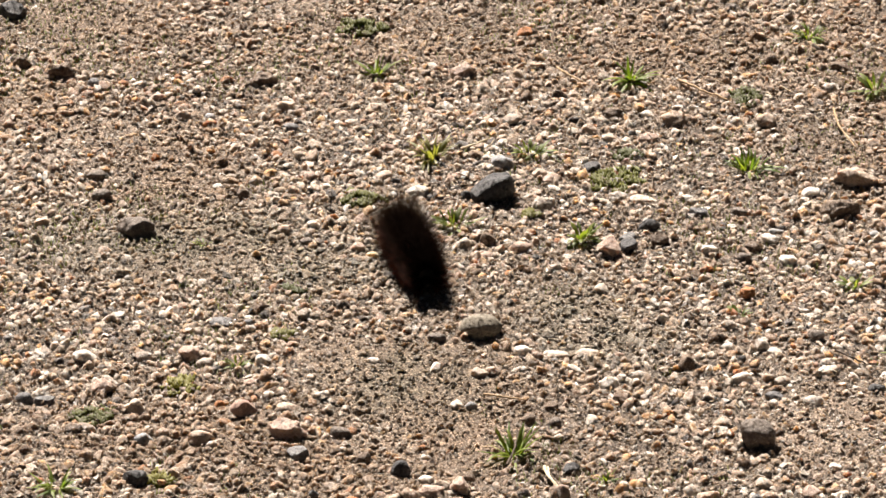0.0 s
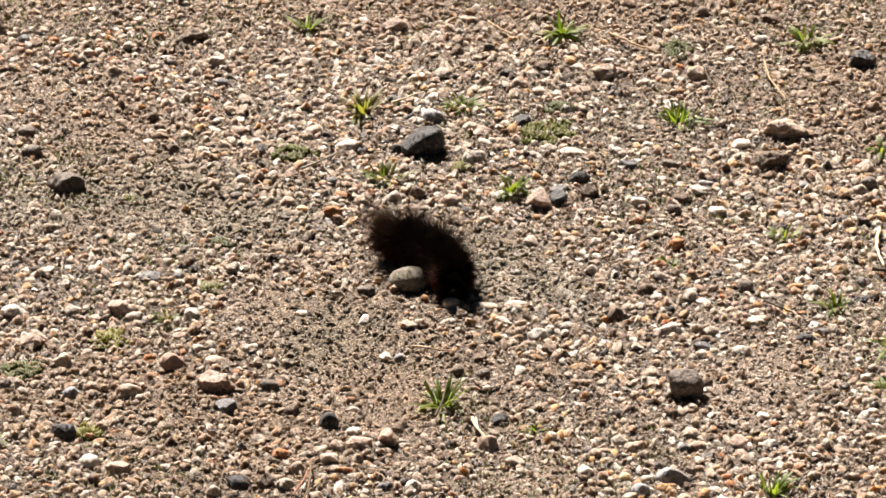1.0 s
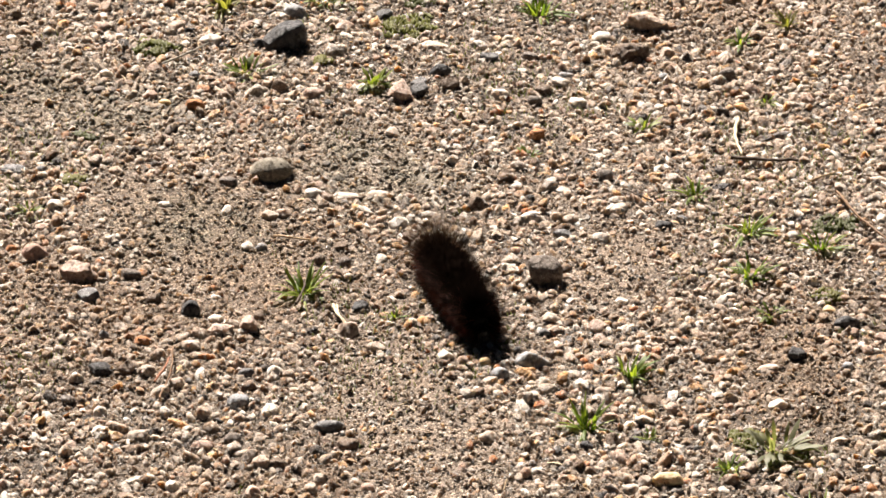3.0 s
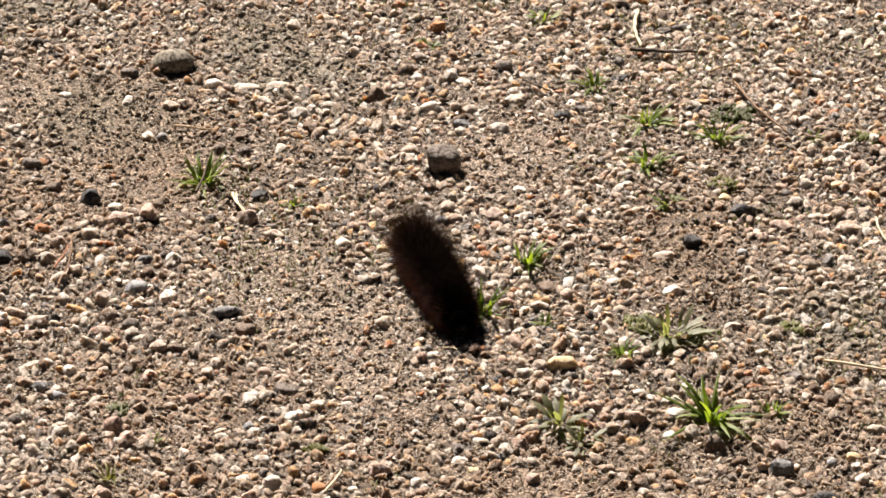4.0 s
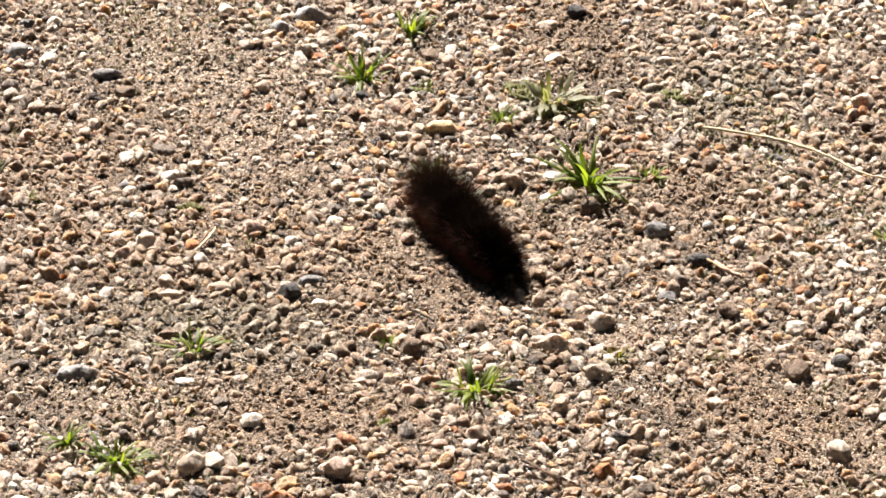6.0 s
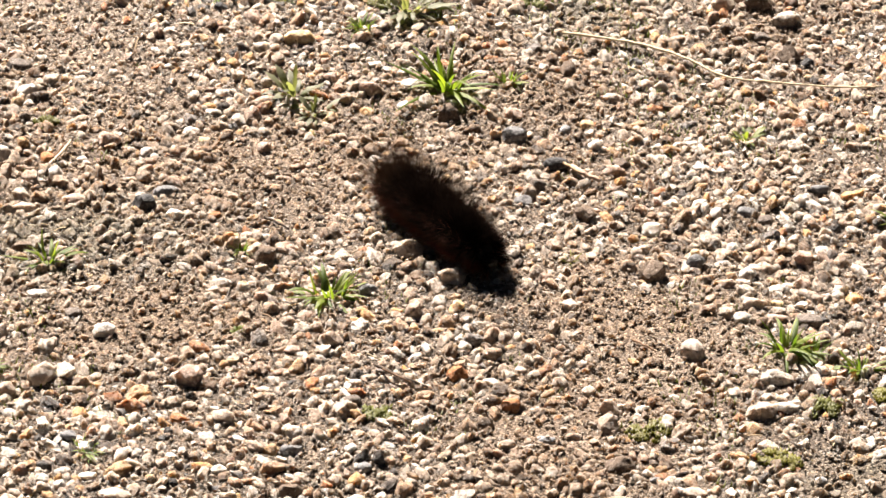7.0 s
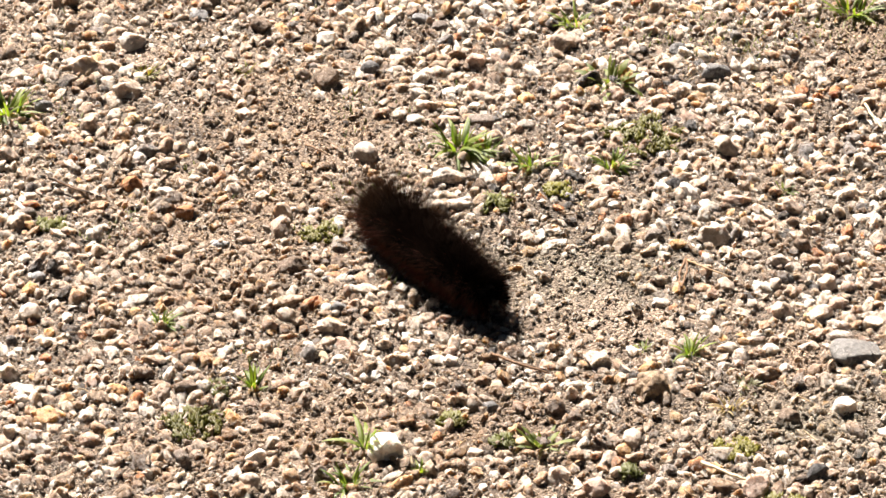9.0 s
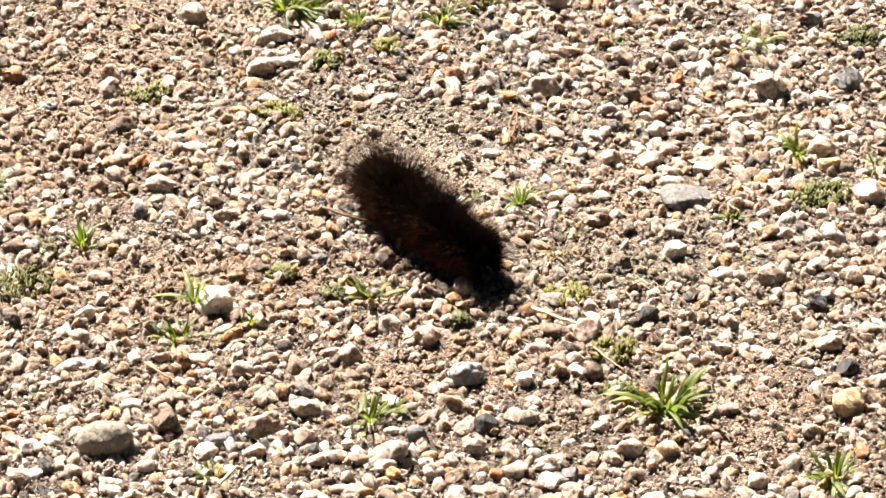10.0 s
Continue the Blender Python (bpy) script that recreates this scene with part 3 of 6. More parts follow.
stone(-0.1324, -0.0401, 5.7, 5.3, 5.4, "rose")
stone(-0.0929, -0.0431, 5.1, 4.1, 4.3, "rose")
stone(0.0114, -0.0088, 6.1, 5.8, 5.8, "rose")
stone(0.0224, -0.0066, 5.5, 3.6, 3.8, "white")
stone(0.0316, -0.0230, 6.4, 5.1, 5.5, "brown")
stone(-0.0497, -0.0628, 6.8, 4.6, 5.0, "dark")
stone(-0.1260, -0.0155, 5.5, 4.8, 5.1, "rose")
stone(-0.1292, -0.0083, 6.1, 4.5, 4.8, "pink")
pebble(0.0654, 0.0009, 4.3, 5.2, 4.1, "brown")
pebble(0.0686, 0.1602, 3.8, 3.6, 3.6, "white")
stone(-0.0212, 0.0671, 6.1, 3.4, 3.6, "cream")
pebble(-0.1087, 0.0052, 4.6, 3.2, 3.5, "pink")
stone(-0.1343, 0.0580, 4.8, 4.0, 4.3, "tan")
stone(-0.0675, -0.0601, 7.3, 3.1, 3.3, "tan")
stone(-0.0587, -0.0321, 6.3, 5.0, 5.4, "rose")
pebble(-0.0182, -0.0357, 4.2, 3.8, 4.0, "rose")
stone(0.0272, -0.1022, 7.4, 6.3, 6.7, "cream")
stone(0.0165, -0.0896, 8.7, 5.4, 5.8, "cream")
stone(0.0842, -0.1377, 6.1, 7.4, 5.8, "oval")
stone(0.0380, -0.1580, 5.2, 3.7, 4.0, "orange")
stone(-0.0192, -0.0902, 6.6, 5.1, 5.5, "brown")
stone(0.0779, -0.1032, 6.6, 6.0, 6.3, "brown")
stone(0.0895, -0.0967, 5.2, 4.2, 4.5, "slate")
stone(-0.0398, -0.1432, 7.2, 6.4, 6.8, "rose")
stone(0.0259, -0.1438, 5.8, 4.4, 4.7, "orange")
stone(-0.0604, -0.1214, 5.9, 4.4, 4.7, "white")
pebble(-0.0686, -0.1665, 4.9, 3.1, 3.3, "slate")
stone(-0.1038, -0.1002, 11.4, 4.5, 4.8, "slatelight")
stone(0.0302, -0.0796, 6.7, 6.1, 6.4, "white")
stone(0.0637, -0.0740, 5.8, 5.5, 5.6, "brown")
stone(0.0171, -0.1169, 5.1, 4.5, 4.7, "tan")
stone(-0.0936, 0.0400, 6.3, 4.0, 4.2, "brown")
stone(-0.0160, -0.1741, 5.7, 3.4, 3.6, "slate")
stone(-0.0755, -0.1415, 6.9, 6.4, 6.6, "cream")
stone(0.0984, -0.1644, 8.2, 5.2, 5.5, "cream")
pebble(0.0979, -0.1226, 5.6, 3.0, 3.2, "white")
stone(0.1210, 0.0315, 9.4, 6.3, 6.7, "brown")
stone(0.1262, 0.0043, 6.5, 5.5, 5.9, "brown")
stone(0.1269, 0.0225, 9.7, 5.6, 6.0, "grey")
stone(-0.0811, -0.0825, 5.8, 3.3, 3.6, "brown")
stone(-0.0844, -0.1470, 5.0, 4.3, 4.6, "tan")
stone(-0.0882, -0.1625, 5.7, 4.3, 4.6, "cream")
stone(-0.0025, -0.1583, 6.3, 4.9, 5.2, "cream")
stone(-0.0046, -0.1276, 6.2, 4.1, 4.4, "tan")
stone(-0.0926, 0.0048, 4.6, 4.5, 4.4, "white")
stone(-0.0319, -0.1608, 5.5, 4.3, 4.6, "tan")
pebble(0.0899, -0.0096, 4.3, 4.2, 4.1, "grey")
pebble(0.0056, -0.1060, 4.8, 3.3, 3.5, "slate")
stone(0.1116, 0.0318, 6.9, 5.0, 5.3, "cream")
stone(0.1403, -0.2441, 8.6, 6.3, 6.7, "tanbrown")
stone(0.1896, -0.2340, 11.9, 10.0, 10.7, "flatgrey")
stone(0.1739, -0.1449, 6.5, 6.2, 6.2, "cream")
stone(0.1642, -0.1835, 8.2, 5.8, 6.1, "cream")
stone(0.1614, -0.1627, 4.5, 5.3, 4.2, "white")
# added pebble that stands in for the dark side of the white stone
pebble(0.1585, -0.1593, 4.2, 4.4, 4.0, "dark")
stone(0.1771, -0.1091, 8.7, 4.3, 4.5, "slate")
stone(0.1044, -0.1507, 10.1, 4.7, 5.0, "grey")
stone(0.1051, -0.1624, 8.3, 3.5, 3.7, "white")
stone(0.1020, -0.1165, 7.2, 3.9, 4.2, "cream")
stone(0.0607, -0.1664, 5.8, 5.8, 5.5, "tan")
stone(0.0616, -0.1841, 7.6, 5.1, 5.5, "brown")
stone(0.0691, -0.2116, 8.3, 4.8, 5.1, "cream")
pebble(0.0713, -0.2029, 4.6, 3.1, 3.3, "slate")
pebble(0.0950, -0.2269, 3.7, 3.6, 3.5, "white")
stone(-0.0012, -0.1968, 6.2, 4.8, 5.1, "cream")
stone(0.0332, -0.2302, 6.0, 4.1, 4.4, "brown")
stone(0.1228, -0.2405, 6.5, 3.0, 3.2, "grey")
pebble(0.1023, -0.2459, 4.4, 2.7, 2.9, "slate")
pebble(0.0887, -0.2567, 3.1, 3.2, 2.9, "orange")
stone(0.0761, -0.2620, 8.0, 7.8, 7.6, "whitelump")
stone(0.1718, -0.2796, 5.9, 4.6, 4.9, "dark")
stone(0.1327, -0.2627, 4.9, 5.9, 4.6, "cream")
stone(0.1693, -0.2579, 5.2, 4.1, 4.4, "brown")
stone(0.1831, -0.2555, 6.0, 5.5, 5.7, "white")
stone(0.0445, -0.2691, 5.3, 4.5, 4.8, "cream")
stone(0.0556, -0.1155, 4.6, 5.4, 4.3, "cream")
stone(0.1411, -0.0895, 8.8, 6.2, 6.6, "tan")
stone(0.1957, -0.1236, 6.6, 3.0, 3.2, "tan")
stone(0.1721, -0.1683, 8.3, 3.5, 3.7, "rose")
pebble(0.1417, -0.1608, 5.8, 2.9, 3.1, "rose")
stone(0.1785, -0.1952, 6.3, 4.0, 4.3, "grey")
pebble(0.1696, -0.0962, 4.7, 3.4, 3.6, "slate")
stone(0.1175, -0.0962, 5.8, 5.5, 5.5, "rose")
stone(0.0796, -0.0812, 6.7, 4.3, 4.6, "white")
stone(0.0617, -0.1594, 5.5, 4.9, 5.3, "tan")
stone(0.0584, -0.2047, 4.8, 3.9, 4.2, "cream")
stone(0.1281, -0.2960, 8.3, 6.0, 6.5, "slatelight")
stone(0.2091, -0.3189, 7.4, 6.5, 7.0, "yellow")
stone(0.0469, -0.3092, 12.5, 8.0, 8.5, "ovalgrey")
stone(0.0815, -0.3074, 10.1, 5.7, 6.1, "tan")
stone(0.0603, -0.3040, 6.2, 6.2, 5.9, "brown")
stone(0.0684, -0.3144, 5.6, 3.9, 4.1, "white")
stone(0.1084, -0.3213, 6.4, 6.2, 6.0, "cream")
pebble(0.1408, -0.2995, 4.2, 3.9, 4.0, "white")
stone(0.1574, -0.2842, 6.6, 6.1, 6.3, "rose")
stone(0.1557, -0.2990, 5.3, 5.3, 5.0, "brown")
stone(0.2024, -0.2697, 7.5, 5.1, 5.5, "tan")
stone(0.2378, -0.1909, 7.1, 5.5, 5.8, "slate")
stone(0.2350, -0.1623, 5.9, 4.4, 4.7, "slate")
stone(0.2181, -0.1914, 8.5, 7.2, 7.7, "grey")
stone(0.1855, -0.1728, 5.8, 4.4, 4.6, "tan")
pebble(0.1642, -0.2030, 4.3, 5.1, 4.1, "cream")
stone(0.2258, -0.2263, 6.9, 3.6, 3.9, "yellow")
stone(0.2253, -0.2191, 8.1, 5.6, 6.0, "cream")
stone(0.2321, -0.2402, 7.9, 8.1, 7.5, "cream")
pebble(0.1077, -0.2603, 4.1, 3.0, 3.2, "yellow")
stone(0.1215, -0.2811, 6.6, 5.3, 5.7, "rose")
stone(0.1141, -0.2743, 5.8, 4.8, 5.1, "cream")
stone(0.1037, -0.2852, 5.8, 5.3, 5.5, "tan")
stone(0.0795, -0.2871, 5.3, 4.2, 4.5, "cream")
stone(0.0914, -0.3028, 7.4, 4.7, 5.0, "cream")
stone(0.1592, -0.3286, 7.3, 4.6, 4.9, "cream")
pebble(0.1441, -0.3388, 4.4, 3.3, 3.5, "cream")
stone(0.0902, -0.3121, 5.7, 4.1, 4.4, "tan")
stone(0.1295, -0.3150, 5.7, 4.9, 5.2, "dark")
stone(0.1140, -0.3152, 4.9, 3.9, 4.1, "slate")
stone(0.0717, -0.3104, 7.4, 2.8, 3.0, "slate")
pebble(0.1449, -0.3341, 4.1, 3.8, 3.9, "slate")
stone(0.2119, -0.3062, 5.3, 4.2, 4.5, "dark")
stone(0.2102, -0.2821, 4.9, 5.1, 4.6, "dark")
stone(0.1331, -0.3314, 6.1, 4.1, 4.4, "cream")
stone(0.1668, -0.3294, 4.9, 3.9, 4.1, "yellow")
stone(0.0272, -0.3184, 5.6, 4.3, 4.6, "cream")
stone(0.0394, -0.3181, 5.6, 3.8, 4.1, "cream")
stone(0.1259, -0.3224, 5.4, 4.4, 4.7, "grey")
stone(0.1952, -0.2231, 6.1, 4.2, 4.5, "cream")
stone(0.1840, -0.2180, 6.7, 4.8, 5.1, "cream")
stone(0.1756, -0.2155, 5.4, 4.8, 5.1, "cream")
stone(-0.1860, 0.3600, 9.5, 7.1, 6.1, "brown")
stone(-0.1480, 0.3430, 6.8, 4.1, 3.2, "cream")
stone(-0.1030, 0.3320, 6.7, 4.8, 4.2, "cream")
pebble(-0.2030, 0.3360, 3.7, 3.3, 2.8, "slatelight")
pebble(-0.1760, 0.3270, 5.2, 3.6, 3.2, "slate")
pebble(-0.1410, 0.3170, 3.7, 2.4, 2.1, "white")
pebble(-0.1800, 0.3080, 4.0, 3.2, 2.8, "orange")
pebble(-0.1440, 0.3130, 4.8, 3.6, 3.2, "rose")
pebble(-0.1300, 0.3740, 4.2, 3.0, 2.5, "white")
stone(-0.2380, 0.2950, 6.2, 4.7, 4.2, "umber")
stone(-0.1450, 0.2940, 6.6, 4.3, 3.8, "tan")
pebble(-0.1410, 0.2910, 3.6, 3.1, 2.8, "dark")
pebble(-0.1630, 0.2870, 3.3, 2.7, 2.4, "white")
pebble(-0.1980, 0.2890, 4.4, 2.7, 2.4, "white")
pebble(-0.1690, 0.2930, 4.7, 4.3, 3.8, "rose")
pebble(-0.2320, 0.2450, 4.6, 3.3, 3.0, "tan")
pebble(-0.1690, 0.2500, 4.3, 3.3, 3.0, "umber")
pebble(-0.1650, 0.2500, 3.2, 3.0, 2.7, "umber")
pebble(-0.1840, 0.2600, 3.9, 3.4, 3.1, "brown")
pebble(-0.1760, 0.2580, 4.3, 3.7, 3.4, "tan")
pebble(-0.1670, 0.2610, 4.6, 4.1, 3.7, "white")
pebble(-0.1600, 0.2550, 3.9, 3.3, 3.0, "tan")
stone(-0.1530, 0.2460, 5.0, 4.0, 3.7, "rose")
pebble(-0.1480, 0.2410, 4.2, 2.9, 2.7, "yellow")
pebble(-0.1130, 0.2410, 6.4, 3.8, 2.7, "rose")
pebble(-0.1390, 0.2600, 3.6, 3.4, 3.1, "slate")
pebble(-0.1420, 0.2820, 3.3, 2.3, 2.1, "white")
stone(0.0040, 0.3560, 6.4, 4.6, 4.0, "grey")
stone(0.0080, 0.3710, 7.6, 4.6, 3.6, "brown")
stone(-0.0700, 0.3360, 6.4, 4.9, 4.3, "brown")
stone(-0.0780, 0.3250, 5.2, 4.4, 3.9, "tan")
stone(-0.0720, 0.3200, 5.2, 4.0, 3.5, "cream")
stone(-0.0590, 0.3190, 7.4, 4.4, 3.9, "rose")
pebble(-0.0480, 0.3420, 4.5, 2.9, 2.5, "white")
stone(0.0140, 0.3160, 5.2, 4.0, 3.5, "tan")
stone(0.0360, 0.3400, 8.7, 8.2, 7.2, "dark")
pebble(-0.0910, 0.3030, 3.3, 2.3, 2.1, "white")
stone(-0.0910, 0.2920, 6.6, 4.3, 3.8, "rose")
stone(-0.0700, 0.2890, 5.8, 4.2, 3.8, "grey")
stone(-0.0700, 0.2800, 6.1, 3.7, 3.1, "grey")
stone(-0.0620, 0.2780, 9.0, 5.4, 2.7, "cream")
stone(-0.0080, 0.2820, 6.5, 4.6, 4.1, "white")
pebble(-0.0230, 0.2780, 4.7, 3.1, 2.7, "tan")
pebble(-0.0480, 0.2790, 4.0, 2.7, 2.4, "white")
stone(-0.0320, 0.2690, 5.4, 3.8, 3.4, "umber")
pebble(-0.0210, 0.2570, 5.4, 3.2, 2.7, "slatelight")
stone(-0.0230, 0.2520, 7.1, 4.3, 3.4, "white")
stone(-0.0680, 0.2520, 5.3, 4.1, 3.7, "slate")
pebble(-0.0860, 0.2490, 3.9, 3.7, 3.4, "white")
stone(-0.0180, 0.2380, 7.1, 4.2, 3.4, "white")
pebble(-0.0130, 0.2350, 3.9, 2.6, 2.3, "white")
pebble(-0.0770, 0.2200, 4.5, 3.9, 3.6, "cream")
stone(-0.0290, 0.2470, 5.3, 4.4, 4.0, "brown")
pebble(-0.0320, 0.2400, 4.2, 4.2, 4.2, "umber")
pebble(0.0100, 0.2550, 4.3, 3.0, 2.7, "slatelight")
pebble(0.0070, 0.2360, 3.2, 2.6, 2.3, "white")
stone(0.0120, 0.2710, 5.4, 4.2, 3.8, "tan")
stone(0.0300, 0.2550, 5.4, 5.4, 5.1, "umber")
stone(-0.2160, 0.1790, 6.1, 4.1, 3.9, "grey")
stone(-0.1970, 0.1750, 6.1, 3.7, 3.5, "grey")
stone(-0.2020, 0.1790, 6.8, 6.2, 5.8, "rose")
stone(-0.2270, 0.1600, 8.1, 6.0, 5.8, "rose")
stone(-0.2130, 0.1310, 5.9, 3.9, 3.8, "slatelight")
pebble(-0.2080, 0.1340, 4.6, 3.9, 3.8, "tan")
stone(-0.1970, 0.1310, 7.3, 5.2, 5.0, "tan")
stone(-0.1720, 0.1470, 6.7, 4.3, 4.1, "tan")
stone(-0.1560, 0.1340, 6.6, 4.0, 3.8, "umber")
pebble(-0.1780, 0.1560, 4.4, 2.7, 2.5, "white")
pebble(-0.1920, 0.1500, 3.3, 3.0, 2.9, "orange")
pebble(-0.1830, 0.1630, 5.1, 3.0, 2.9, "rose")
pebble(-0.1310, 0.1080, 4.9, 2.9, 2.8, "white")
stone(-0.1290, 0.1010, 8.1, 4.8, 4.3, "rose")
stone(-0.2060, 0.0920, 6.4, 4.7, 4.6, "white")
stone(-0.1980, 0.0890, 7.1, 5.3, 5.2, "tan")
pebble(-0.1630, 0.1010, 2.9, 2.9, 2.9, "slate")
stone(-0.1630, 0.0820, 8.0, 4.8, 3.9, "dark")
stone(-0.1380, 0.0930, 6.1, 4.0, 4.0, "cream")
stone(-0.1470, 0.0890, 5.1, 4.0, 4.0, "tan")
stone(-0.1560, 0.0820, 5.4, 5.2, 5.2, "brown")
pebble(-0.1220, 0.0790, 4.8, 3.0, 3.0, "slate")
stone(-0.1140, 0.0790, 4.8, 4.0, 3.9, "white")
stone(-0.1150, 0.1690, 6.1, 4.0, 3.8, "cream")
pebble(-0.1280, 0.1720, 4.1, 3.7, 3.5, "white")
pebble(-0.1470, 0.1760, 4.4, 2.6, 2.3, "white")
stone(-0.1280, 0.1890, 5.8, 3.5, 3.2, "umber")
pebble(-0.1220, 0.1510, 3.7, 3.6, 3.5, "white")
pebble(-0.1180, 0.1510, 3.7, 3.0, 2.9, "slatelight")
pebble(-0.1850, 0.1990, 4.1, 3.1, 2.9, "slate")
stone(-0.1930, 0.2000, 8.6, 5.2, 2.6, "slate")
stone(-0.1800, 0.1750, 5.1, 4.1, 3.9, "white")
stone(-0.0390, 0.1970, 5.2, 3.8, 3.6, "grey")
stone(-0.0300, 0.1850, 4.8, 4.5, 4.2, "grey")
pebble(-0.0400, 0.1840, 3.8, 3.4, 3.2, "white")
pebble(-0.0260, 0.1820, 4.8, 3.1, 2.9, "white")
stone(-0.0830, 0.1810, 7.5, 4.5, 2.9, "cream")
pebble(-0.0730, 0.1790, 3.1, 3.1, 3.1, "rose")
stone(-0.0920, 0.1800, 8.5, 5.1, 2.3, "cream")
stone(-0.0130, 0.1910, 5.1, 4.5, 4.2, "umber")
stone(0.0080, 0.1890, 5.1, 3.8, 3.6, "grey")
stone(-0.0670, 0.1670, 6.1, 3.7, 3.5, "grey")
stone(-0.0100, 0.1710, 5.8, 3.5, 3.2, "cream")
pebble(0.0080, 0.1630, 4.1, 3.0, 2.9, "slate")
stone(-0.0500, 0.1000, 7.1, 4.3, 3.4, "tan")
stone(-0.0340, 0.1060, 5.5, 4.1, 4.0, "cream")
pebble(-0.0650, 0.0870, 4.5, 3.4, 3.4, "white")
pebble(-0.0190, 0.0930, 4.5, 3.1, 3.1, "cream")
pebble(-0.0130, 0.1160, 4.3, 2.6, 2.2, "white")
pebble(-0.0250, 0.0800, 4.2, 2.8, 2.7, "orange")
pebble(-0.0930, 0.1410, 3.6, 3.6, 3.6, "umber")
pebble(-0.0940, 0.1500, 4.3, 3.6, 3.5, "brown")
stone(-0.0890, 0.1150, 4.9, 4.1, 4.0, "dark")
stone(-0.0500, 0.0770, 5.4, 4.6, 4.5, "slatelight")
pebble(-0.0010, 0.0830, 4.8, 3.4, 3.4, "tan")
pebble(-0.1110, 0.1700, 4.8, 3.9, 3.6, "tan")
pebble(-0.1310, 0.1210, 3.7, 2.4, 2.2, "white")
pebble(-0.1320, 0.1260, 3.0, 2.4, 2.2, "orange")
pebble(-0.1180, 0.1090, 3.6, 3.6, 3.6, "brown")
pebble(-0.1520, 0.0970, 5.6, 3.3, 3.1, "orange")
pebble(-0.0360, 0.0990, 3.6, 3.3, 3.1, "slate")
pebble(-0.0540, 0.0830, 3.6, 3.5, 3.4, "yellow")
pebble(-0.1010, 0.0830, 4.2, 2.5, 2.2, "rose")
stone(-0.1500, 0.0800, 5.5, 4.2, 4.0, "grey")
stone(-0.1420, 0.0740, 5.5, 3.8, 3.7, "tan")
pebble(-0.0570, 0.0690, 1.9, 1.9, 1.9, "white")
pebble(0.0610, 0.0990, 4.0, 3.0, 2.8, "brown")
pebble(0.0730, 0.0980, 5.6, 3.4, 3.1, "cream")
pebble(0.0470, 0.1100, 4.0, 3.0, 2.8, "yellow")
pebble(0.0500, 0.1220, 3.3, 3.3, 3.2, "brown")
pebble(0.0810, 0.1170, 4.4, 3.1, 2.9, "yellow")
pebble(0.0890, 0.1120, 4.0, 3.0, 2.9, "rose")
pebble(0.0840, 0.1350, 4.4, 3.5, 3.2, "white")
stone(0.1010, 0.1310, 6.1, 4.5, 4.2, "rose")
pebble(0.0410, 0.1520, 4.1, 3.5, 3.2, "white")
pebble(0.0580, 0.1810, 3.8, 3.8, 3.6, "cream")
stone(0.0710, 0.1860, 6.6, 4.0, 3.0, "cream")
pebble(0.0190, 0.1170, 3.7, 3.0, 2.8, "cream")
stone(-0.0210, 0.1010, 5.9, 4.9, 4.7, "rose")
pebble(-0.0080, 0.0780, 2.9, 2.6, 2.5, "orange")
pebble(0.0720, 0.0590, 5.2, 3.1, 2.8, "cream")
stone(0.0030, 0.1590, 5.8, 4.2, 3.9, "dark")
stone(0.0260, 0.0770, 7.1, 4.3, 3.4, "cream")
stone(0.0670, 0.1060, 5.6, 4.0, 3.8, "grey")
pebble(0.0490, 0.0780, 3.3, 3.2, 3.1, "slatelight")
pebble(-0.0030, 0.0560, 3.8, 3.8, 3.8, "rose")
stone(-0.0080, 0.0610, 7.1, 4.4, 4.3, "brown")
pebble(0.0110, 0.0630, 4.8, 2.9, 2.4, "white")
stone(-0.0200, 0.0530, 5.4, 3.7, 3.6, "rose")
pebble(0.0670, 0.0740, 3.9, 2.9, 2.8, "tan")
pebble(0.0780, 0.0730, 5.5, 3.3, 2.8, "cream")
stone(-0.1340, 0.0410, 6.3, 4.0, 3.9, "rose")
stone(-0.1260, 0.0440, 5.7, 3.4, 3.3, "umber")
stone(-0.1180, 0.0320, 5.3, 3.6, 3.6, "tan")
pebble(-0.1130, 0.0320, 4.7, 3.6, 3.6, "brown")
pebble(-0.1040, 0.0190, 4.7, 3.3, 3.3, "cream")
stone(-0.1200, 0.0170, 4.4, 4.4, 4.4, "rose")
pebble(-0.0890, 0.0190, 4.4, 3.0, 3.0, "rose")
pebble(-0.0840, 0.0160, 4.0, 2.7, 2.7, "rose")
pebble(-0.0770, 0.0130, 3.1, 3.0, 2.9, "white")
stone(-0.0830, 0.0100, 6.8, 4.1, 2.9, "umber")
pebble(-0.0900, 0.0100, 3.4, 2.4, 2.4, "tan")
pebble(-0.1330, 0.0220, 3.4, 2.7, 2.7, "cream")
pebble(-0.1450, 0.0090, 5.6, 3.3, 2.6, "slatelight")
stone(-0.0810, -0.0040, 6.1, 3.7, 3.5, "white")
pebble(-0.0740, 0.0030, 3.4, 2.9, 2.9, "grey")
pebble(-0.0810, -0.0180, 3.9, 3.4, 3.5, "brown")
pebble(-0.0930, -0.0180, 3.6, 2.9, 2.9, "umber")
pebble(-0.0930, -0.0080, 3.7, 2.6, 2.6, "slatelight")
pebble(-0.0890, -0.0060, 3.4, 2.6, 2.6, "grey")
pebble(-0.0950, -0.0340, 4.5, 2.7, 2.6, "white")
pebble(-0.0660, -0.0400, 3.0, 2.2, 2.3, "white")
stone(-0.0730, -0.0470, 4.5, 4.1, 4.2, "white")
pebble(-0.0490, -0.0370, 3.6, 3.1, 3.1, "white")
stone(-0.0810, -0.0630, 6.5, 3.9, 3.6, "cream")
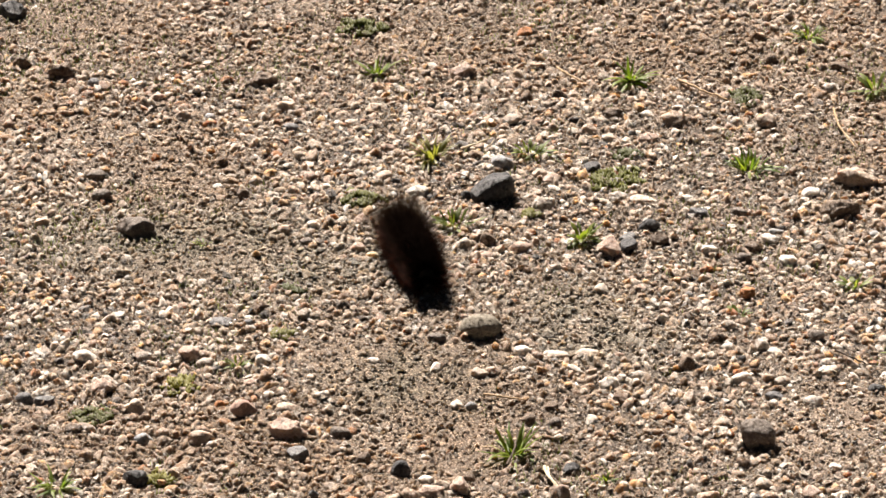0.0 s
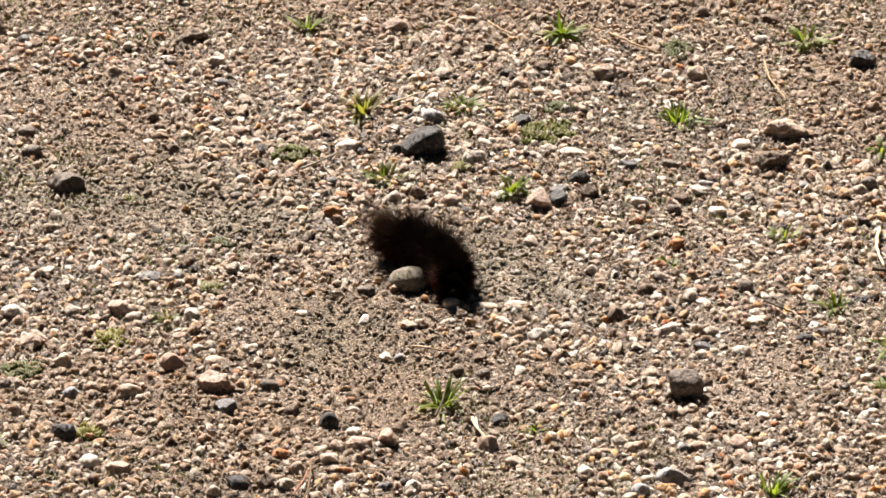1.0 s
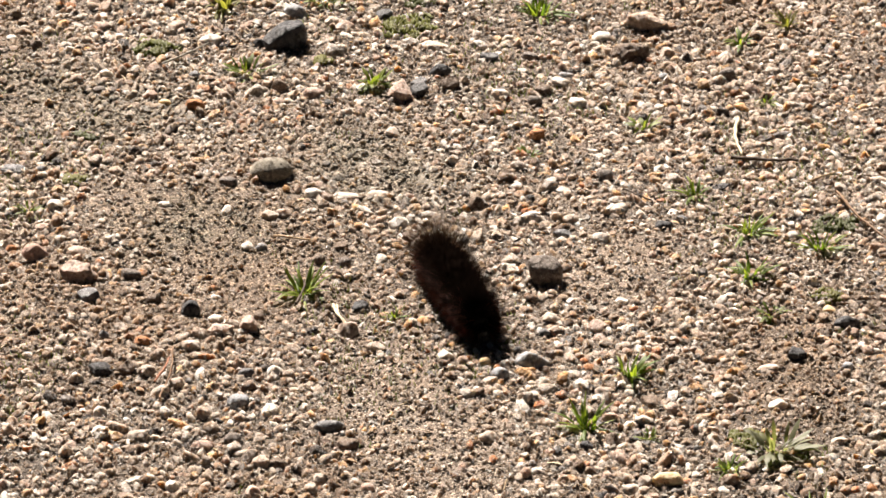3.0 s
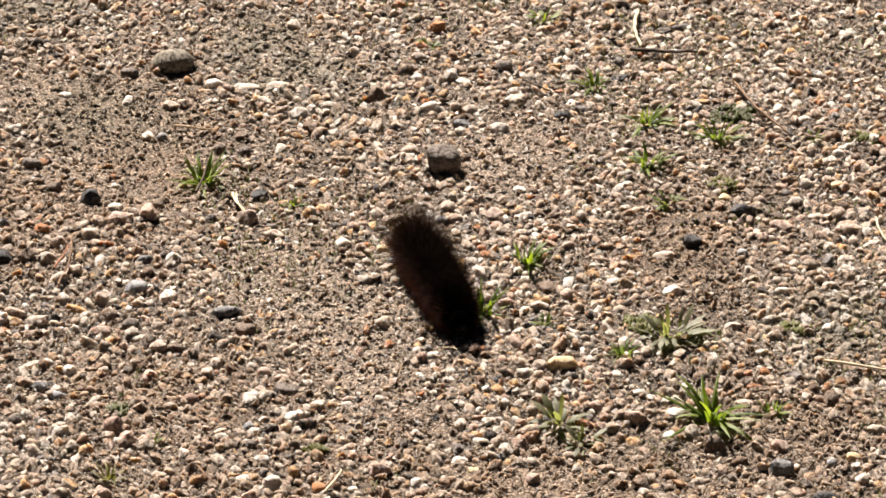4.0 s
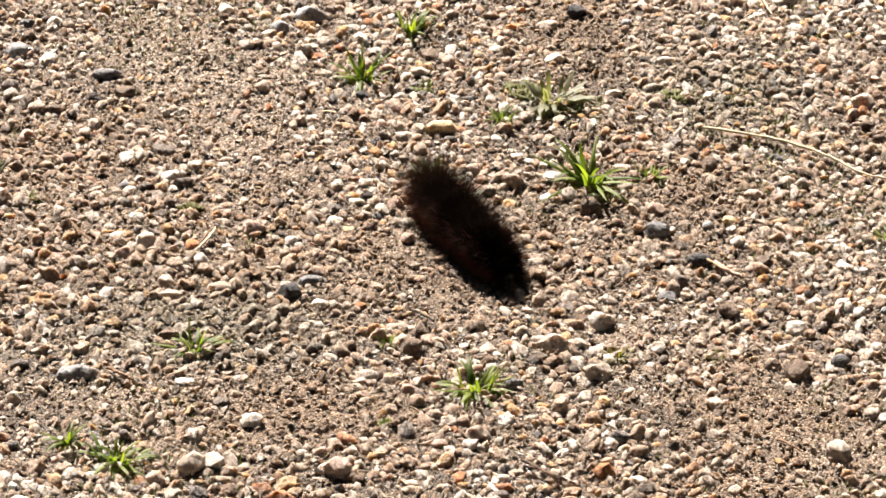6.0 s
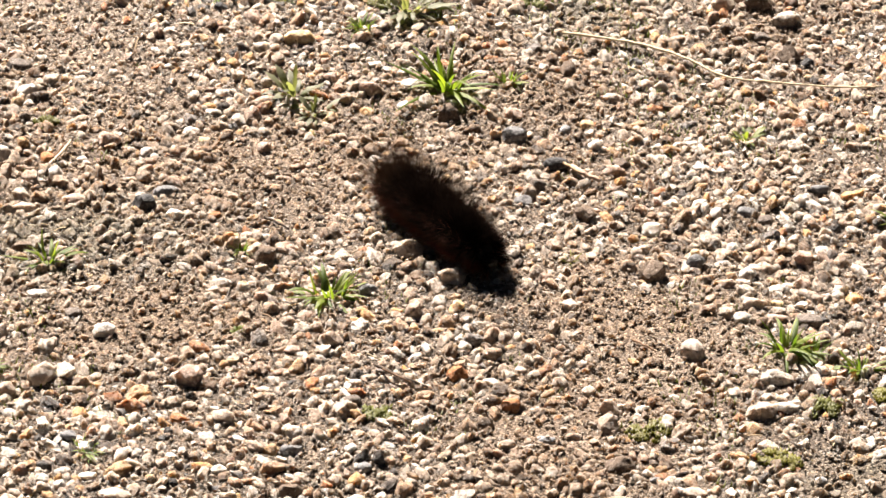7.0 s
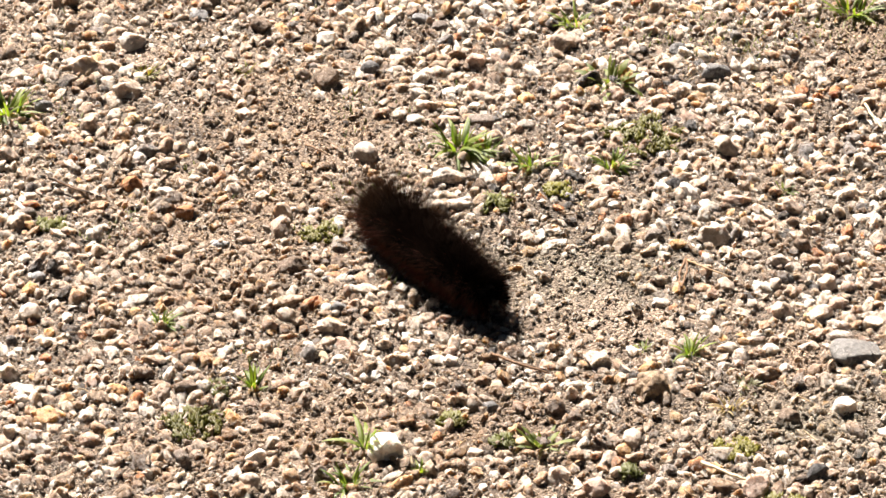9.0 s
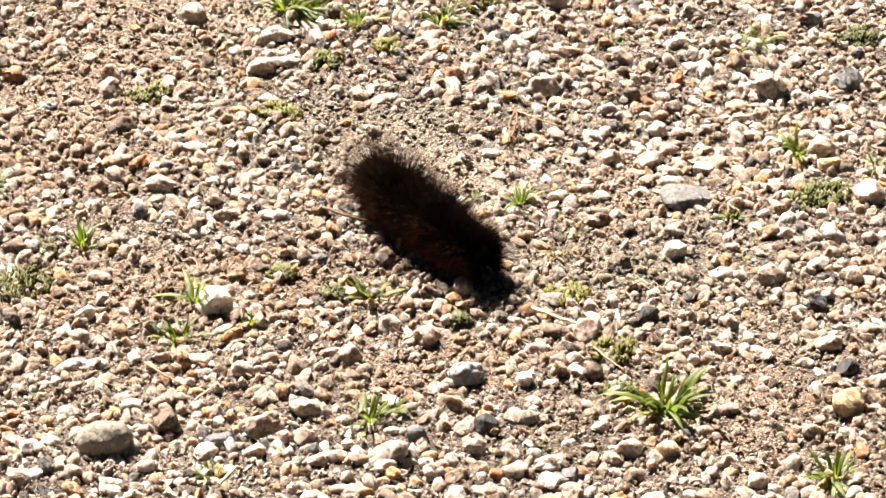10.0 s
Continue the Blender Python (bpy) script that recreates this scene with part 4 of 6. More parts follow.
pebble(-0.0420, -0.0680, 5.3, 3.2, 3.1, "white")
pebble(-0.0970, -0.0620, 4.4, 3.5, 3.6, "white")
pebble(-0.1500, 0.0130, 4.7, 3.6, 3.5, "slate")
pebble(-0.0900, -0.0250, 4.5, 2.7, 2.6, "white")
pebble(-0.0130, 0.0190, 4.1, 3.3, 3.3, "cream")
pebble(-0.0130, 0.0080, 4.0, 4.0, 4.0, "tan")
pebble(0.0130, 0.0050, 4.6, 2.8, 2.4, "white")
pebble(0.0490, 0.0140, 3.7, 3.0, 3.0, "orange")
pebble(0.0420, -0.0020, 6.2, 3.7, 2.6, "rose")
pebble(0.0730, 0.0100, 4.1, 3.0, 3.0, "brown")
pebble(0.0840, 0.0050, 4.4, 2.6, 2.4, "slate")
pebble(0.0860, -0.0090, 4.6, 3.5, 3.5, "cream")
stone(0.0490, -0.0230, 5.2, 4.3, 4.3, "rose")
pebble(0.0480, -0.0660, 5.3, 3.2, 3.1, "slate")
stone(0.0750, -0.0480, 5.4, 3.9, 4.0, "brown")
pebble(0.0620, -0.0310, 3.0, 3.0, 3.0, "slatelight")
pebble(0.0690, -0.0390, 3.9, 3.7, 3.7, "white")
stone(0.0760, -0.0150, 5.2, 3.5, 3.5, "cream")
pebble(0.0330, -0.0170, 4.6, 2.8, 2.6, "white")
pebble(0.0420, 0.0380, 5.4, 3.2, 2.7, "cream")
stone(0.0890, 0.0360, 6.4, 3.8, 3.0, "cream")
pebble(0.0690, 0.0370, 3.5, 2.8, 2.7, "white")
pebble(-0.0750, -0.0390, 3.9, 3.7, 3.7, "orange")
pebble(-0.0470, -0.0390, 2.7, 2.3, 2.3, "white")
pebble(-0.0650, -0.0420, 2.4, 2.0, 2.0, "white")
pebble(-0.0320, -0.0690, 3.5, 2.5, 2.5, "orange")
pebble(-0.0380, -0.0680, 3.5, 2.5, 2.5, "grey")
pebble(-0.0500, -0.0800, 4.0, 3.0, 3.0, "brown")
pebble(-0.0240, -0.0790, 3.2, 2.2, 2.2, "rose")
pebble(-0.0370, -0.0260, 5.1, 3.1, 2.0, "white")
pebble(-0.0340, -0.0310, 3.6, 2.2, 1.7, "yellow")
stone(-0.0160, -0.0030, 5.5, 3.6, 3.5, "grey")
pebble(0.0010, -0.0010, 4.6, 3.3, 3.2, "rose")
pebble(-0.0660, 0.0050, 4.0, 2.4, 1.7, "rose")
pebble(-0.0030, -0.0840, 2.3, 2.3, 2.3, "white")
pebble(0.0200, -0.0170, 3.9, 3.0, 2.9, "white")
pebble(-0.0260, -0.0250, 3.6, 2.9, 2.9, "slate")
pebble(-0.0380, -0.0130, 2.7, 2.7, 2.7, "brown")
pebble(0.1110, 0.0270, 3.8, 3.5, 3.3, "orange")
pebble(0.1200, 0.0140, 4.7, 3.4, 3.3, "umber")
pebble(0.1310, 0.0010, 3.7, 3.7, 3.5, "dark")
pebble(0.0870, -0.0210, 4.5, 3.3, 3.2, "orange")
pebble(0.0680, -0.0280, 4.2, 2.9, 2.9, "yellow")
pebble(0.1060, -0.0020, 2.8, 2.7, 2.6, "white")
pebble(0.0990, -0.0410, 2.4, 2.3, 2.3, "orange")
pebble(0.0950, -0.0390, 3.3, 2.9, 2.8, "white")
pebble(0.1040, -0.0380, 3.0, 3.0, 3.0, "cream")
pebble(0.0850, -0.0390, 3.9, 2.3, 1.7, "white")
pebble(0.0590, 0.0020, 3.1, 3.0, 2.9, "white")
pebble(0.0940, -0.0680, 4.4, 2.6, 2.5, "white")
pebble(0.0980, -0.0730, 3.8, 3.6, 3.6, "white")
stone(0.0520, -0.0590, 4.4, 4.2, 4.2, "umber")
pebble(0.0950, -0.0510, 4.5, 2.7, 2.3, "white")
pebble(0.1000, -0.0530, 4.4, 2.7, 1.7, "white")
pebble(0.1050, -0.0730, 5.9, 3.5, 2.8, "slate")
pebble(0.1100, -0.0770, 4.1, 3.3, 3.3, "umber")
pebble(0.1210, -0.0770, 2.9, 2.9, 2.9, "white")
pebble(0.1260, -0.0630, 5.0, 3.1, 3.1, "slate")
pebble(0.0480, -0.0600, 3.2, 2.2, 2.2, "orange")
pebble(0.0900, -0.0910, 3.2, 1.9, 1.9, "yellow")
pebble(-0.0210, -0.1080, 4.8, 3.2, 3.2, "rose")
pebble(-0.0330, -0.1040, 4.3, 2.6, 2.2, "cream")
pebble(-0.0140, -0.1310, 5.0, 3.0, 2.4, "rose")
pebble(-0.0670, -0.1310, 4.7, 2.8, 1.6, "orange")
pebble(-0.0770, -0.1040, 5.7, 3.4, 2.4, "white")
pebble(-0.0630, -0.1030, 4.3, 2.6, 2.4, "cream")
pebble(-0.0680, -0.1130, 4.2, 2.9, 2.9, "umber")
pebble(-0.0000, -0.1540, 4.7, 2.8, 2.9, "umber")
pebble(0.0010, -0.1460, 3.6, 2.5, 2.6, "white")
pebble(-0.0220, -0.1480, 4.7, 2.8, 1.8, "cream")
pebble(-0.0400, -0.1540, 4.1, 2.5, 2.3, "cream")
pebble(-0.0290, -0.1690, 4.1, 2.4, 1.8, "white")
pebble(-0.0530, -0.1600, 3.5, 3.5, 3.5, "grey")
pebble(0.0010, -0.1820, 3.8, 2.9, 3.1, "slatelight")
pebble(-0.0330, -0.1810, 4.6, 2.7, 2.3, "white")
pebble(-0.0640, -0.1830, 5.4, 3.2, 2.3, "white")
stone(-0.0800, -0.1530, 6.0, 3.6, 3.1, "grey")
stone(-0.0170, -0.1910, 6.1, 3.7, 3.8, "brown")
stone(-0.0580, -0.1900, 8.0, 4.8, 2.5, "cream")
pebble(-0.0710, -0.1860, 2.9, 2.9, 2.9, "white")
pebble(0.0280, -0.1140, 3.1, 2.6, 2.7, "yellow")
pebble(0.1110, -0.1550, 3.3, 3.3, 3.3, "brown")
pebble(0.0980, -0.1770, 6.2, 3.7, 2.3, "cream")
pebble(0.0310, -0.1650, 4.1, 3.2, 3.4, "brown")
pebble(0.0340, -0.1470, 4.7, 2.8, 2.4, "white")
pebble(0.1080, -0.1160, 3.1, 2.4, 2.4, "yellow")
pebble(0.1070, -0.1230, 5.7, 3.4, 2.7, "rose")
stone(0.1150, -0.1240, 7.1, 4.2, 3.0, "umber")
pebble(0.1260, -0.1280, 5.1, 3.0, 2.9, "grey")
pebble(0.1010, -0.1100, 5.1, 3.2, 3.2, "grey")
pebble(0.1090, -0.1090, 4.3, 2.6, 2.4, "white")
pebble(0.1140, -0.1170, 3.4, 2.6, 2.7, "white")
pebble(0.1240, -0.1130, 3.4, 2.7, 2.7, "white")
pebble(0.0980, -0.1470, 3.3, 2.5, 2.6, "white")
pebble(0.0410, -0.1430, 3.6, 2.8, 2.9, "cream")
pebble(0.0570, -0.1510, 4.1, 2.8, 2.9, "cream")
pebble(0.0780, -0.1550, 2.8, 2.0, 2.1, "white")
pebble(0.1220, -0.1720, 2.5, 2.0, 2.1, "white")
stone(0.0780, -0.1960, 6.7, 4.0, 3.0, "cream")
pebble(0.0450, -0.1710, 5.4, 3.3, 2.1, "slatelight")
pebble(0.1150, -0.1770, 4.1, 3.7, 3.9, "grey")
pebble(0.0840, -0.1540, 2.8, 1.7, 1.6, "cream")
pebble(0.1050, -0.1570, 1.9, 1.6, 1.6, "white")
pebble(0.0460, -0.2140, 4.0, 2.4, 2.0, "white")
pebble(0.0690, -0.2240, 4.5, 3.1, 3.2, "white")
pebble(0.0880, -0.2190, 4.0, 2.9, 3.0, "white")
pebble(0.1000, -0.2200, 4.0, 2.4, 2.5, "cream")
pebble(0.0920, -0.2260, 4.5, 2.7, 2.5, "white")
pebble(0.0650, -0.2210, 3.4, 2.2, 2.2, "yellow")
pebble(0.1360, -0.1810, 3.8, 2.3, 2.3, "cream")
pebble(0.1430, -0.1670, 4.1, 2.5, 1.8, "white")
pebble(0.1090, -0.1920, 3.5, 2.3, 2.3, "slatelight")
pebble(0.0680, -0.1870, 2.4, 2.3, 2.3, "white")
pebble(0.0700, -0.1900, 3.2, 2.0, 2.0, "slate")
pebble(0.0680, -0.2030, 3.5, 2.7, 2.8, "white")
pebble(0.0520, -0.1700, 4.1, 2.6, 2.6, "tan")
pebble(0.1160, -0.2400, 3.4, 2.8, 3.0, "rose")
pebble(0.1080, -0.2390, 2.6, 1.7, 1.7, "cream")
pebble(0.1080, -0.2220, 3.2, 2.4, 2.5, "tan")
pebble(0.0850, -0.2390, 3.4, 2.4, 2.5, "white")
pebble(0.0890, -0.2360, 3.1, 2.1, 2.2, "white")
pebble(0.1500, -0.1810, 4.6, 3.3, 3.4, "umber")
pebble(0.1720, -0.1910, 5.4, 3.3, 2.8, "cream")
pebble(0.1770, -0.1770, 4.1, 3.1, 3.1, "rose")
pebble(0.1760, -0.2040, 3.2, 3.2, 3.2, "grey")
pebble(0.1850, -0.1890, 4.1, 4.1, 4.1, "brown")
stone(0.2000, -0.1680, 6.9, 4.2, 4.0, "white")
pebble(0.2090, -0.1970, 5.4, 3.3, 2.6, "yellow")
pebble(0.2040, -0.1910, 3.3, 2.3, 2.3, "orange")
stone(0.2300, -0.1960, 4.9, 3.9, 3.9, "white")
pebble(0.2220, -0.1740, 4.2, 2.9, 2.9, "white")
pebble(0.2400, -0.1740, 3.9, 2.7, 2.6, "white")
pebble(0.2120, -0.1680, 3.6, 2.9, 2.9, "white")
pebble(0.2100, -0.2100, 5.9, 3.6, 2.8, "cream")
pebble(0.2000, -0.2060, 3.5, 2.8, 2.8, "rose")
pebble(0.2140, -0.2140, 5.4, 3.2, 3.1, "white")
pebble(0.2330, -0.2140, 4.1, 3.0, 3.1, "white")
stone(0.1880, -0.2050, 4.6, 4.6, 4.6, "cream")
stone(0.1890, -0.2140, 5.4, 3.7, 3.8, "rose")
stone(0.1870, -0.2270, 6.1, 3.7, 3.3, "grey")
pebble(0.1790, -0.2300, 5.3, 3.2, 3.3, "cream")
pebble(0.1700, -0.2300, 4.5, 2.9, 3.0, "white")
pebble(0.1670, -0.2260, 5.3, 3.2, 2.3, "tan")
pebble(0.1600, -0.2290, 5.3, 3.2, 3.0, "cream")
pebble(0.1580, -0.2360, 2.9, 2.9, 2.9, "white")
pebble(0.1620, -0.2350, 2.9, 2.2, 2.2, "rose")
pebble(0.1720, -0.2380, 3.9, 2.6, 2.7, "white")
pebble(0.1770, -0.2430, 3.7, 2.4, 2.5, "rose")
pebble(0.2020, -0.2330, 3.4, 2.7, 2.8, "orange")
pebble(0.2130, -0.2380, 3.2, 2.7, 2.8, "white")
pebble(0.2060, -0.2440, 3.2, 2.6, 2.7, "white")
pebble(0.2030, -0.2490, 4.4, 2.7, 2.2, "white")
pebble(0.2140, -0.2470, 3.9, 2.4, 2.5, "white")
pebble(0.2190, -0.2470, 2.9, 2.9, 2.9, "white")
pebble(0.1470, -0.2080, 5.4, 3.2, 2.8, "white")
pebble(0.1360, -0.2060, 3.5, 2.1, 2.0, "cream")
pebble(0.2090, -0.2530, 5.2, 3.1, 3.0, "white")
pebble(0.1960, -0.2560, 3.9, 2.4, 2.5, "tan")
pebble(0.2150, -0.2560, 3.9, 3.9, 3.9, "grey")
stone(0.0510, -0.2450, 5.7, 3.5, 3.7, "tan")
pebble(0.0440, -0.2480, 3.9, 2.8, 2.9, "cream")
stone(0.0470, -0.2590, 5.1, 3.9, 4.1, "white")
pebble(0.0510, -0.2540, 3.8, 3.0, 3.2, "grey")
pebble(0.0850, -0.2650, 4.3, 3.4, 3.6, "cream")
pebble(0.0960, -0.2630, 5.1, 3.1, 2.4, "cream")
stone(0.0700, -0.2810, 5.5, 3.3, 3.3, "cream")
pebble(0.0420, -0.2780, 5.0, 3.0, 2.9, "white")
pebble(0.0620, -0.2790, 4.3, 2.9, 3.1, "tan")
pebble(0.0670, -0.2890, 3.7, 2.6, 2.8, "white")
pebble(0.0710, -0.2860, 5.0, 3.0, 2.4, "cream")
pebble(0.0740, -0.2980, 2.7, 2.0, 2.1, "orange")
pebble(0.0700, -0.3040, 3.5, 2.2, 2.3, "cream")
pebble(0.0280, -0.2940, 3.2, 2.0, 2.1, "orange")
pebble(0.0860, -0.2830, 4.3, 2.9, 3.1, "rose")
pebble(0.0970, -0.2870, 3.5, 2.9, 3.1, "cream")
pebble(0.1270, -0.2740, 3.8, 2.9, 3.1, "cream")
pebble(0.0990, -0.3080, 3.7, 2.6, 2.8, "grey")
stone(0.0790, -0.3160, 4.9, 3.6, 3.9, "cream")
stone(0.0310, -0.3080, 5.4, 3.8, 4.2, "white")
pebble(0.0310, -0.3170, 4.4, 2.7, 3.0, "white")
pebble(0.0550, -0.3180, 4.4, 3.2, 3.5, "white")
pebble(0.1150, -0.3250, 3.7, 2.2, 2.1, "white")
pebble(0.0990, -0.3160, 3.2, 2.6, 2.8, "cream")
pebble(0.0960, -0.3200, 4.9, 3.2, 3.5, "cream")
stone(0.1000, -0.3220, 6.1, 3.7, 3.5, "tan")
pebble(0.1060, -0.3260, 4.9, 3.2, 3.5, "cream")
pebble(0.1090, -0.3130, 3.7, 2.4, 2.6, "cream")
pebble(0.0890, -0.3330, 4.8, 2.9, 2.8, "white")
pebble(0.0950, -0.3310, 4.8, 2.9, 2.5, "cream")
pebble(0.0350, -0.3060, 4.9, 2.9, 3.0, "white")
pebble(0.0540, -0.2960, 5.0, 3.3, 3.5, "grey")
stone(0.1490, -0.2930, 5.0, 3.3, 3.6, "cream")
pebble(0.1450, -0.2880, 5.5, 3.3, 3.1, "cream")
pebble(0.1530, -0.2930, 4.3, 2.9, 3.1, "cream")
pebble(0.1370, -0.2780, 3.3, 2.3, 2.4, "white")
pebble(0.1710, -0.2840, 2.3, 2.0, 2.2, "yellow")
pebble(0.1790, -0.2970, 3.0, 3.0, 3.0, "white")
pebble(0.1820, -0.3020, 3.0, 2.9, 3.0, "cream")
pebble(0.1600, -0.3010, 2.5, 2.5, 2.5, "grey")
pebble(0.1720, -0.3000, 3.0, 2.4, 2.6, "cream")
stone(0.2140, -0.2670, 5.7, 3.4, 3.4, "cream")
stone(0.1920, -0.2660, 6.4, 3.9, 2.9, "cream")
stone(0.2100, -0.2970, 7.6, 4.5, 4.1, "cream")
pebble(0.2200, -0.2920, 5.6, 3.4, 3.1, "rose")
pebble(0.2030, -0.3020, 5.0, 3.0, 2.4, "cream")
pebble(0.1930, -0.3070, 3.7, 2.2, 2.1, "tan")
pebble(0.1830, -0.3170, 5.4, 3.3, 3.1, "rose")
pebble(0.1540, -0.3190, 4.2, 2.8, 3.0, "white")
pebble(0.1500, -0.3260, 3.4, 2.6, 2.8, "tan")
pebble(0.1290, -0.3320, 4.1, 2.9, 3.2, "orange")
pebble(0.1790, -0.3350, 4.9, 3.2, 3.5, "cream")
pebble(0.1750, -0.3380, 3.2, 3.2, 3.2, "cream")
stone(0.1840, -0.3430, 4.9, 3.6, 3.9, "cream")
pebble(0.1760, -0.3240, 4.4, 2.7, 2.8, "tan")
pebble(0.1880, -0.3200, 2.7, 2.6, 2.7, "cream")
pebble(0.1720, -0.3240, 3.7, 2.2, 2.3, "slate")
pebble(0.1610, -0.3440, 4.8, 2.9, 2.3, "white")
pebble(0.2040, -0.3490, 4.1, 3.1, 3.5, "white")

# ---- weeds, grass and moss ----
def blade_mesh(name, material, seed, width, bend, folds=0.25, rows=6):
    """A tapering folded blade of unit length that leans towards +x."""
    rng = random.Random(seed)
    verts, faces = [], []
    for i in range(rows + 1):
        s = i / rows
        a = bend * s
        cx, cz = (1 - math.cos(a)) / bend if bend else 0, math.sin(a) / bend if bend else s
        w = width * (0.75 + 0.6 * s) * (1 - s ** 2.4) + 0.004
        sway = 0.05 * math.sin(3 * s + seed) + rng.uniform(-0.01, 0.01)
        for k in (-1, 0, 1):
            verts.append((cx + (0 if k else -folds * w), k * w * 0.5 + sway, cz))
    for i in range(rows):
        for k in (0, 1):
            a = i * 3 + k
            faces.append((a, a + 1, a + 4, a + 3))
    return mesh_from(name, verts, faces, material)


def leaf_mesh(name, material, seed, width, bend):
    """A small pointed oval leaf of unit length on a short stalk, curling towards +x."""
    verts, faces, rows = [], [], 7
    for i in range(rows + 1):
        s = i / rows
        a = bend * s
        cx, cz = (1 - math.cos(a)) / bend, math.sin(a) / bend
        w = width * (0.12 if s < 0.2 else math.sin(math.pi * min(1, (s - 0.12) / 0.88)) ** 0.7 + 0.03)
        w *= 1 + 0.25 * math.sin(i * 2.7 + seed)
        for k in (-1, 0, 1):
            verts.append((cx + (0.12 * w if k else 0), k * w * 0.5, cz))
    for i in range(rows):
        for k in (0, 1):
            a = i * 3 + k
            faces.append((a, a + 1, a + 4, a + 3))
    return mesh_from(name, verts, faces, material)


BLADES = {k: [blade_mesh("blade", LEAF[k], i, 0.12 + 0.016 * i, 0.3 + 0.25 * i) for i in range(5)] for k in ("grass", "grassy", "deadgrass")}
LEAVES = {k: [leaf_mesh("leaf", LEAF[k], i, 0.13 + 0.03 * i, 0.5 + 0.3 * i) for i in range(4)] for k in ("herb", "greyherb")}
PLANTS = [0]
PLANT_WORDS = {
    "grass": "small tuft of fresh green grass growing through gravel", "grassy": "thin yellowing grass tuft growing through gravel",
    "deadgrass": "dry straw coloured dead grass tuft on gravel", "herb": "tiny green weed rosette rooted between pebbles",
    "greyherb": "greyish green half dried weed rooted in gravel", "moss": "dull green moss patch between the pebbles",
    "mossy": "yellow green moss cushion between the pebbles",
}


def sprouts(x, y, width, height, kind, name, piece, meshes, count, spread, thin):
    rng = random.Random(500 + PLANTS[0])
    PLANTS[0] += 1
    base = new(name)
    base.empty_display_size = 0.005
    base.location = (x, y, rise(x, y) + BED - 0.0003)
    for i in range(count):
        r = width * 0.0005 * 0.35 * math.sqrt(rng.random())
        a = rng.uniform(0, 2 * math.pi)
        lean = spread * (0.06 + 0.94 * rng.random() ** 1.4)
        reach = height * 0.001 * rng.uniform(0.5, 1.15) * (1 + 0.25 * lean)
        if lean > 0.55 * spread:
            reach = max(reach, width * 0.0005 * rng.uniform(0.6, 1.15))
        thick = thin * rng.uniform(0.8, 1.25) * min(1.0, 0.007 / reach + 0.25)
        m = (Matrix.Translation((r * math.cos(a) * 1.3, r * math.sin(a) * 0.8, 0)) @ Matrix.Rotation(a + rng.uniform(-0.5, 0.5), 4, "Z")
             @ Matrix.Rotation(lean, 4, "Y") @ Matrix.Diagonal((reach, reach * thick, reach, 1)))
        part(piece, rng.choice(meshes), base, m)
    return tagged(base, PLANT_WORDS[kind], "grass" if piece == "blade" else "weed", "weeds and grass in the gravel")


def grass_tuft(x, y, width, height, kind):
    return sprouts(x, y, width, height, kind, "grass_tuft", "blade", BLADES[kind], min(44, 14 + int(width * 1.5)), 1.2, 0.85)


def herb(x, y, width, height, kind):
    return sprouts(x, y, width, height, kind, "weed", "leaf", LEAVES[kind], min(44, 16 + int(width * 1.5)), 1.35, 1.0)


def moss_patch(x, y, width, height, kind):
    """A low cushion of many tiny shoots with an uneven edge."""
    rng = random.Random(900 + PLANTS[0])
    PLANTS[0] += 1
    verts, faces = [], []
    for i in range(int(240 + width * 95)):
        a, r = rng.uniform(0, 2 * math.pi), math.sqrt(rng.random())
        edge = 1.15 + 0.7 * noise.noise(Vector((math.cos(a) * 1.5 + x * 90, math.sin(a) * 1.5, y * 90)))
        px, py = width * 0.0005 * r * edge * math.cos(a), width * 0.0005 * r * edge * math.sin(a) * 0.9
        if noise.noise(Vector(((x + px) * 420, (y + py) * 420, 2))) < 0.02:
            continue
        top = min(0.0027, height * 0.0003) * (1.15 - r * 0.8) + 0.0005
        k = rng.uniform(0.0003, 0.0006)
        lx, ly = rng.gauss(0, 0.0006), rng.gauss(0, 0.0006)
        z0 = rise(x + px, y + py) + BED - 0.0004
        z1 = z0 + 0.0006 + top * rng.uniform(0.6, 1.2)
        n = len(verts)
        t = rng.uniform(0, 2)
        for j in range(3):
            verts.append((px + k * math.cos(t + j * 2.09), py + k * math.sin(t + j * 2.09), z0))
        for j in range(3):
            verts.append((px + lx * 0.6 + k * 1.1 * math.cos(t + j * 2.09 + 0.5), py + ly * 0.6 + k * 1.1 * math.sin(t + j * 2.09 + 0.5), z0 + (z1 - z0) * 0.6))
        verts.append((px + lx, py + ly, z1))
        for j in range(3):
            q = (j + 1) % 3
            faces += [(n + j, n + q, n + 3 + q, n + 3 + j), (n + 3 + j, n + 3 + q, n + 6)]
    ob = new("moss_patch", mesh_from("moss_patch", verts, faces, LEAF[kind]))
    ob.location = (x, y, 0)
    return tagged(ob, PLANT_WORDS[kind], "moss", "moss patches in the gravel")


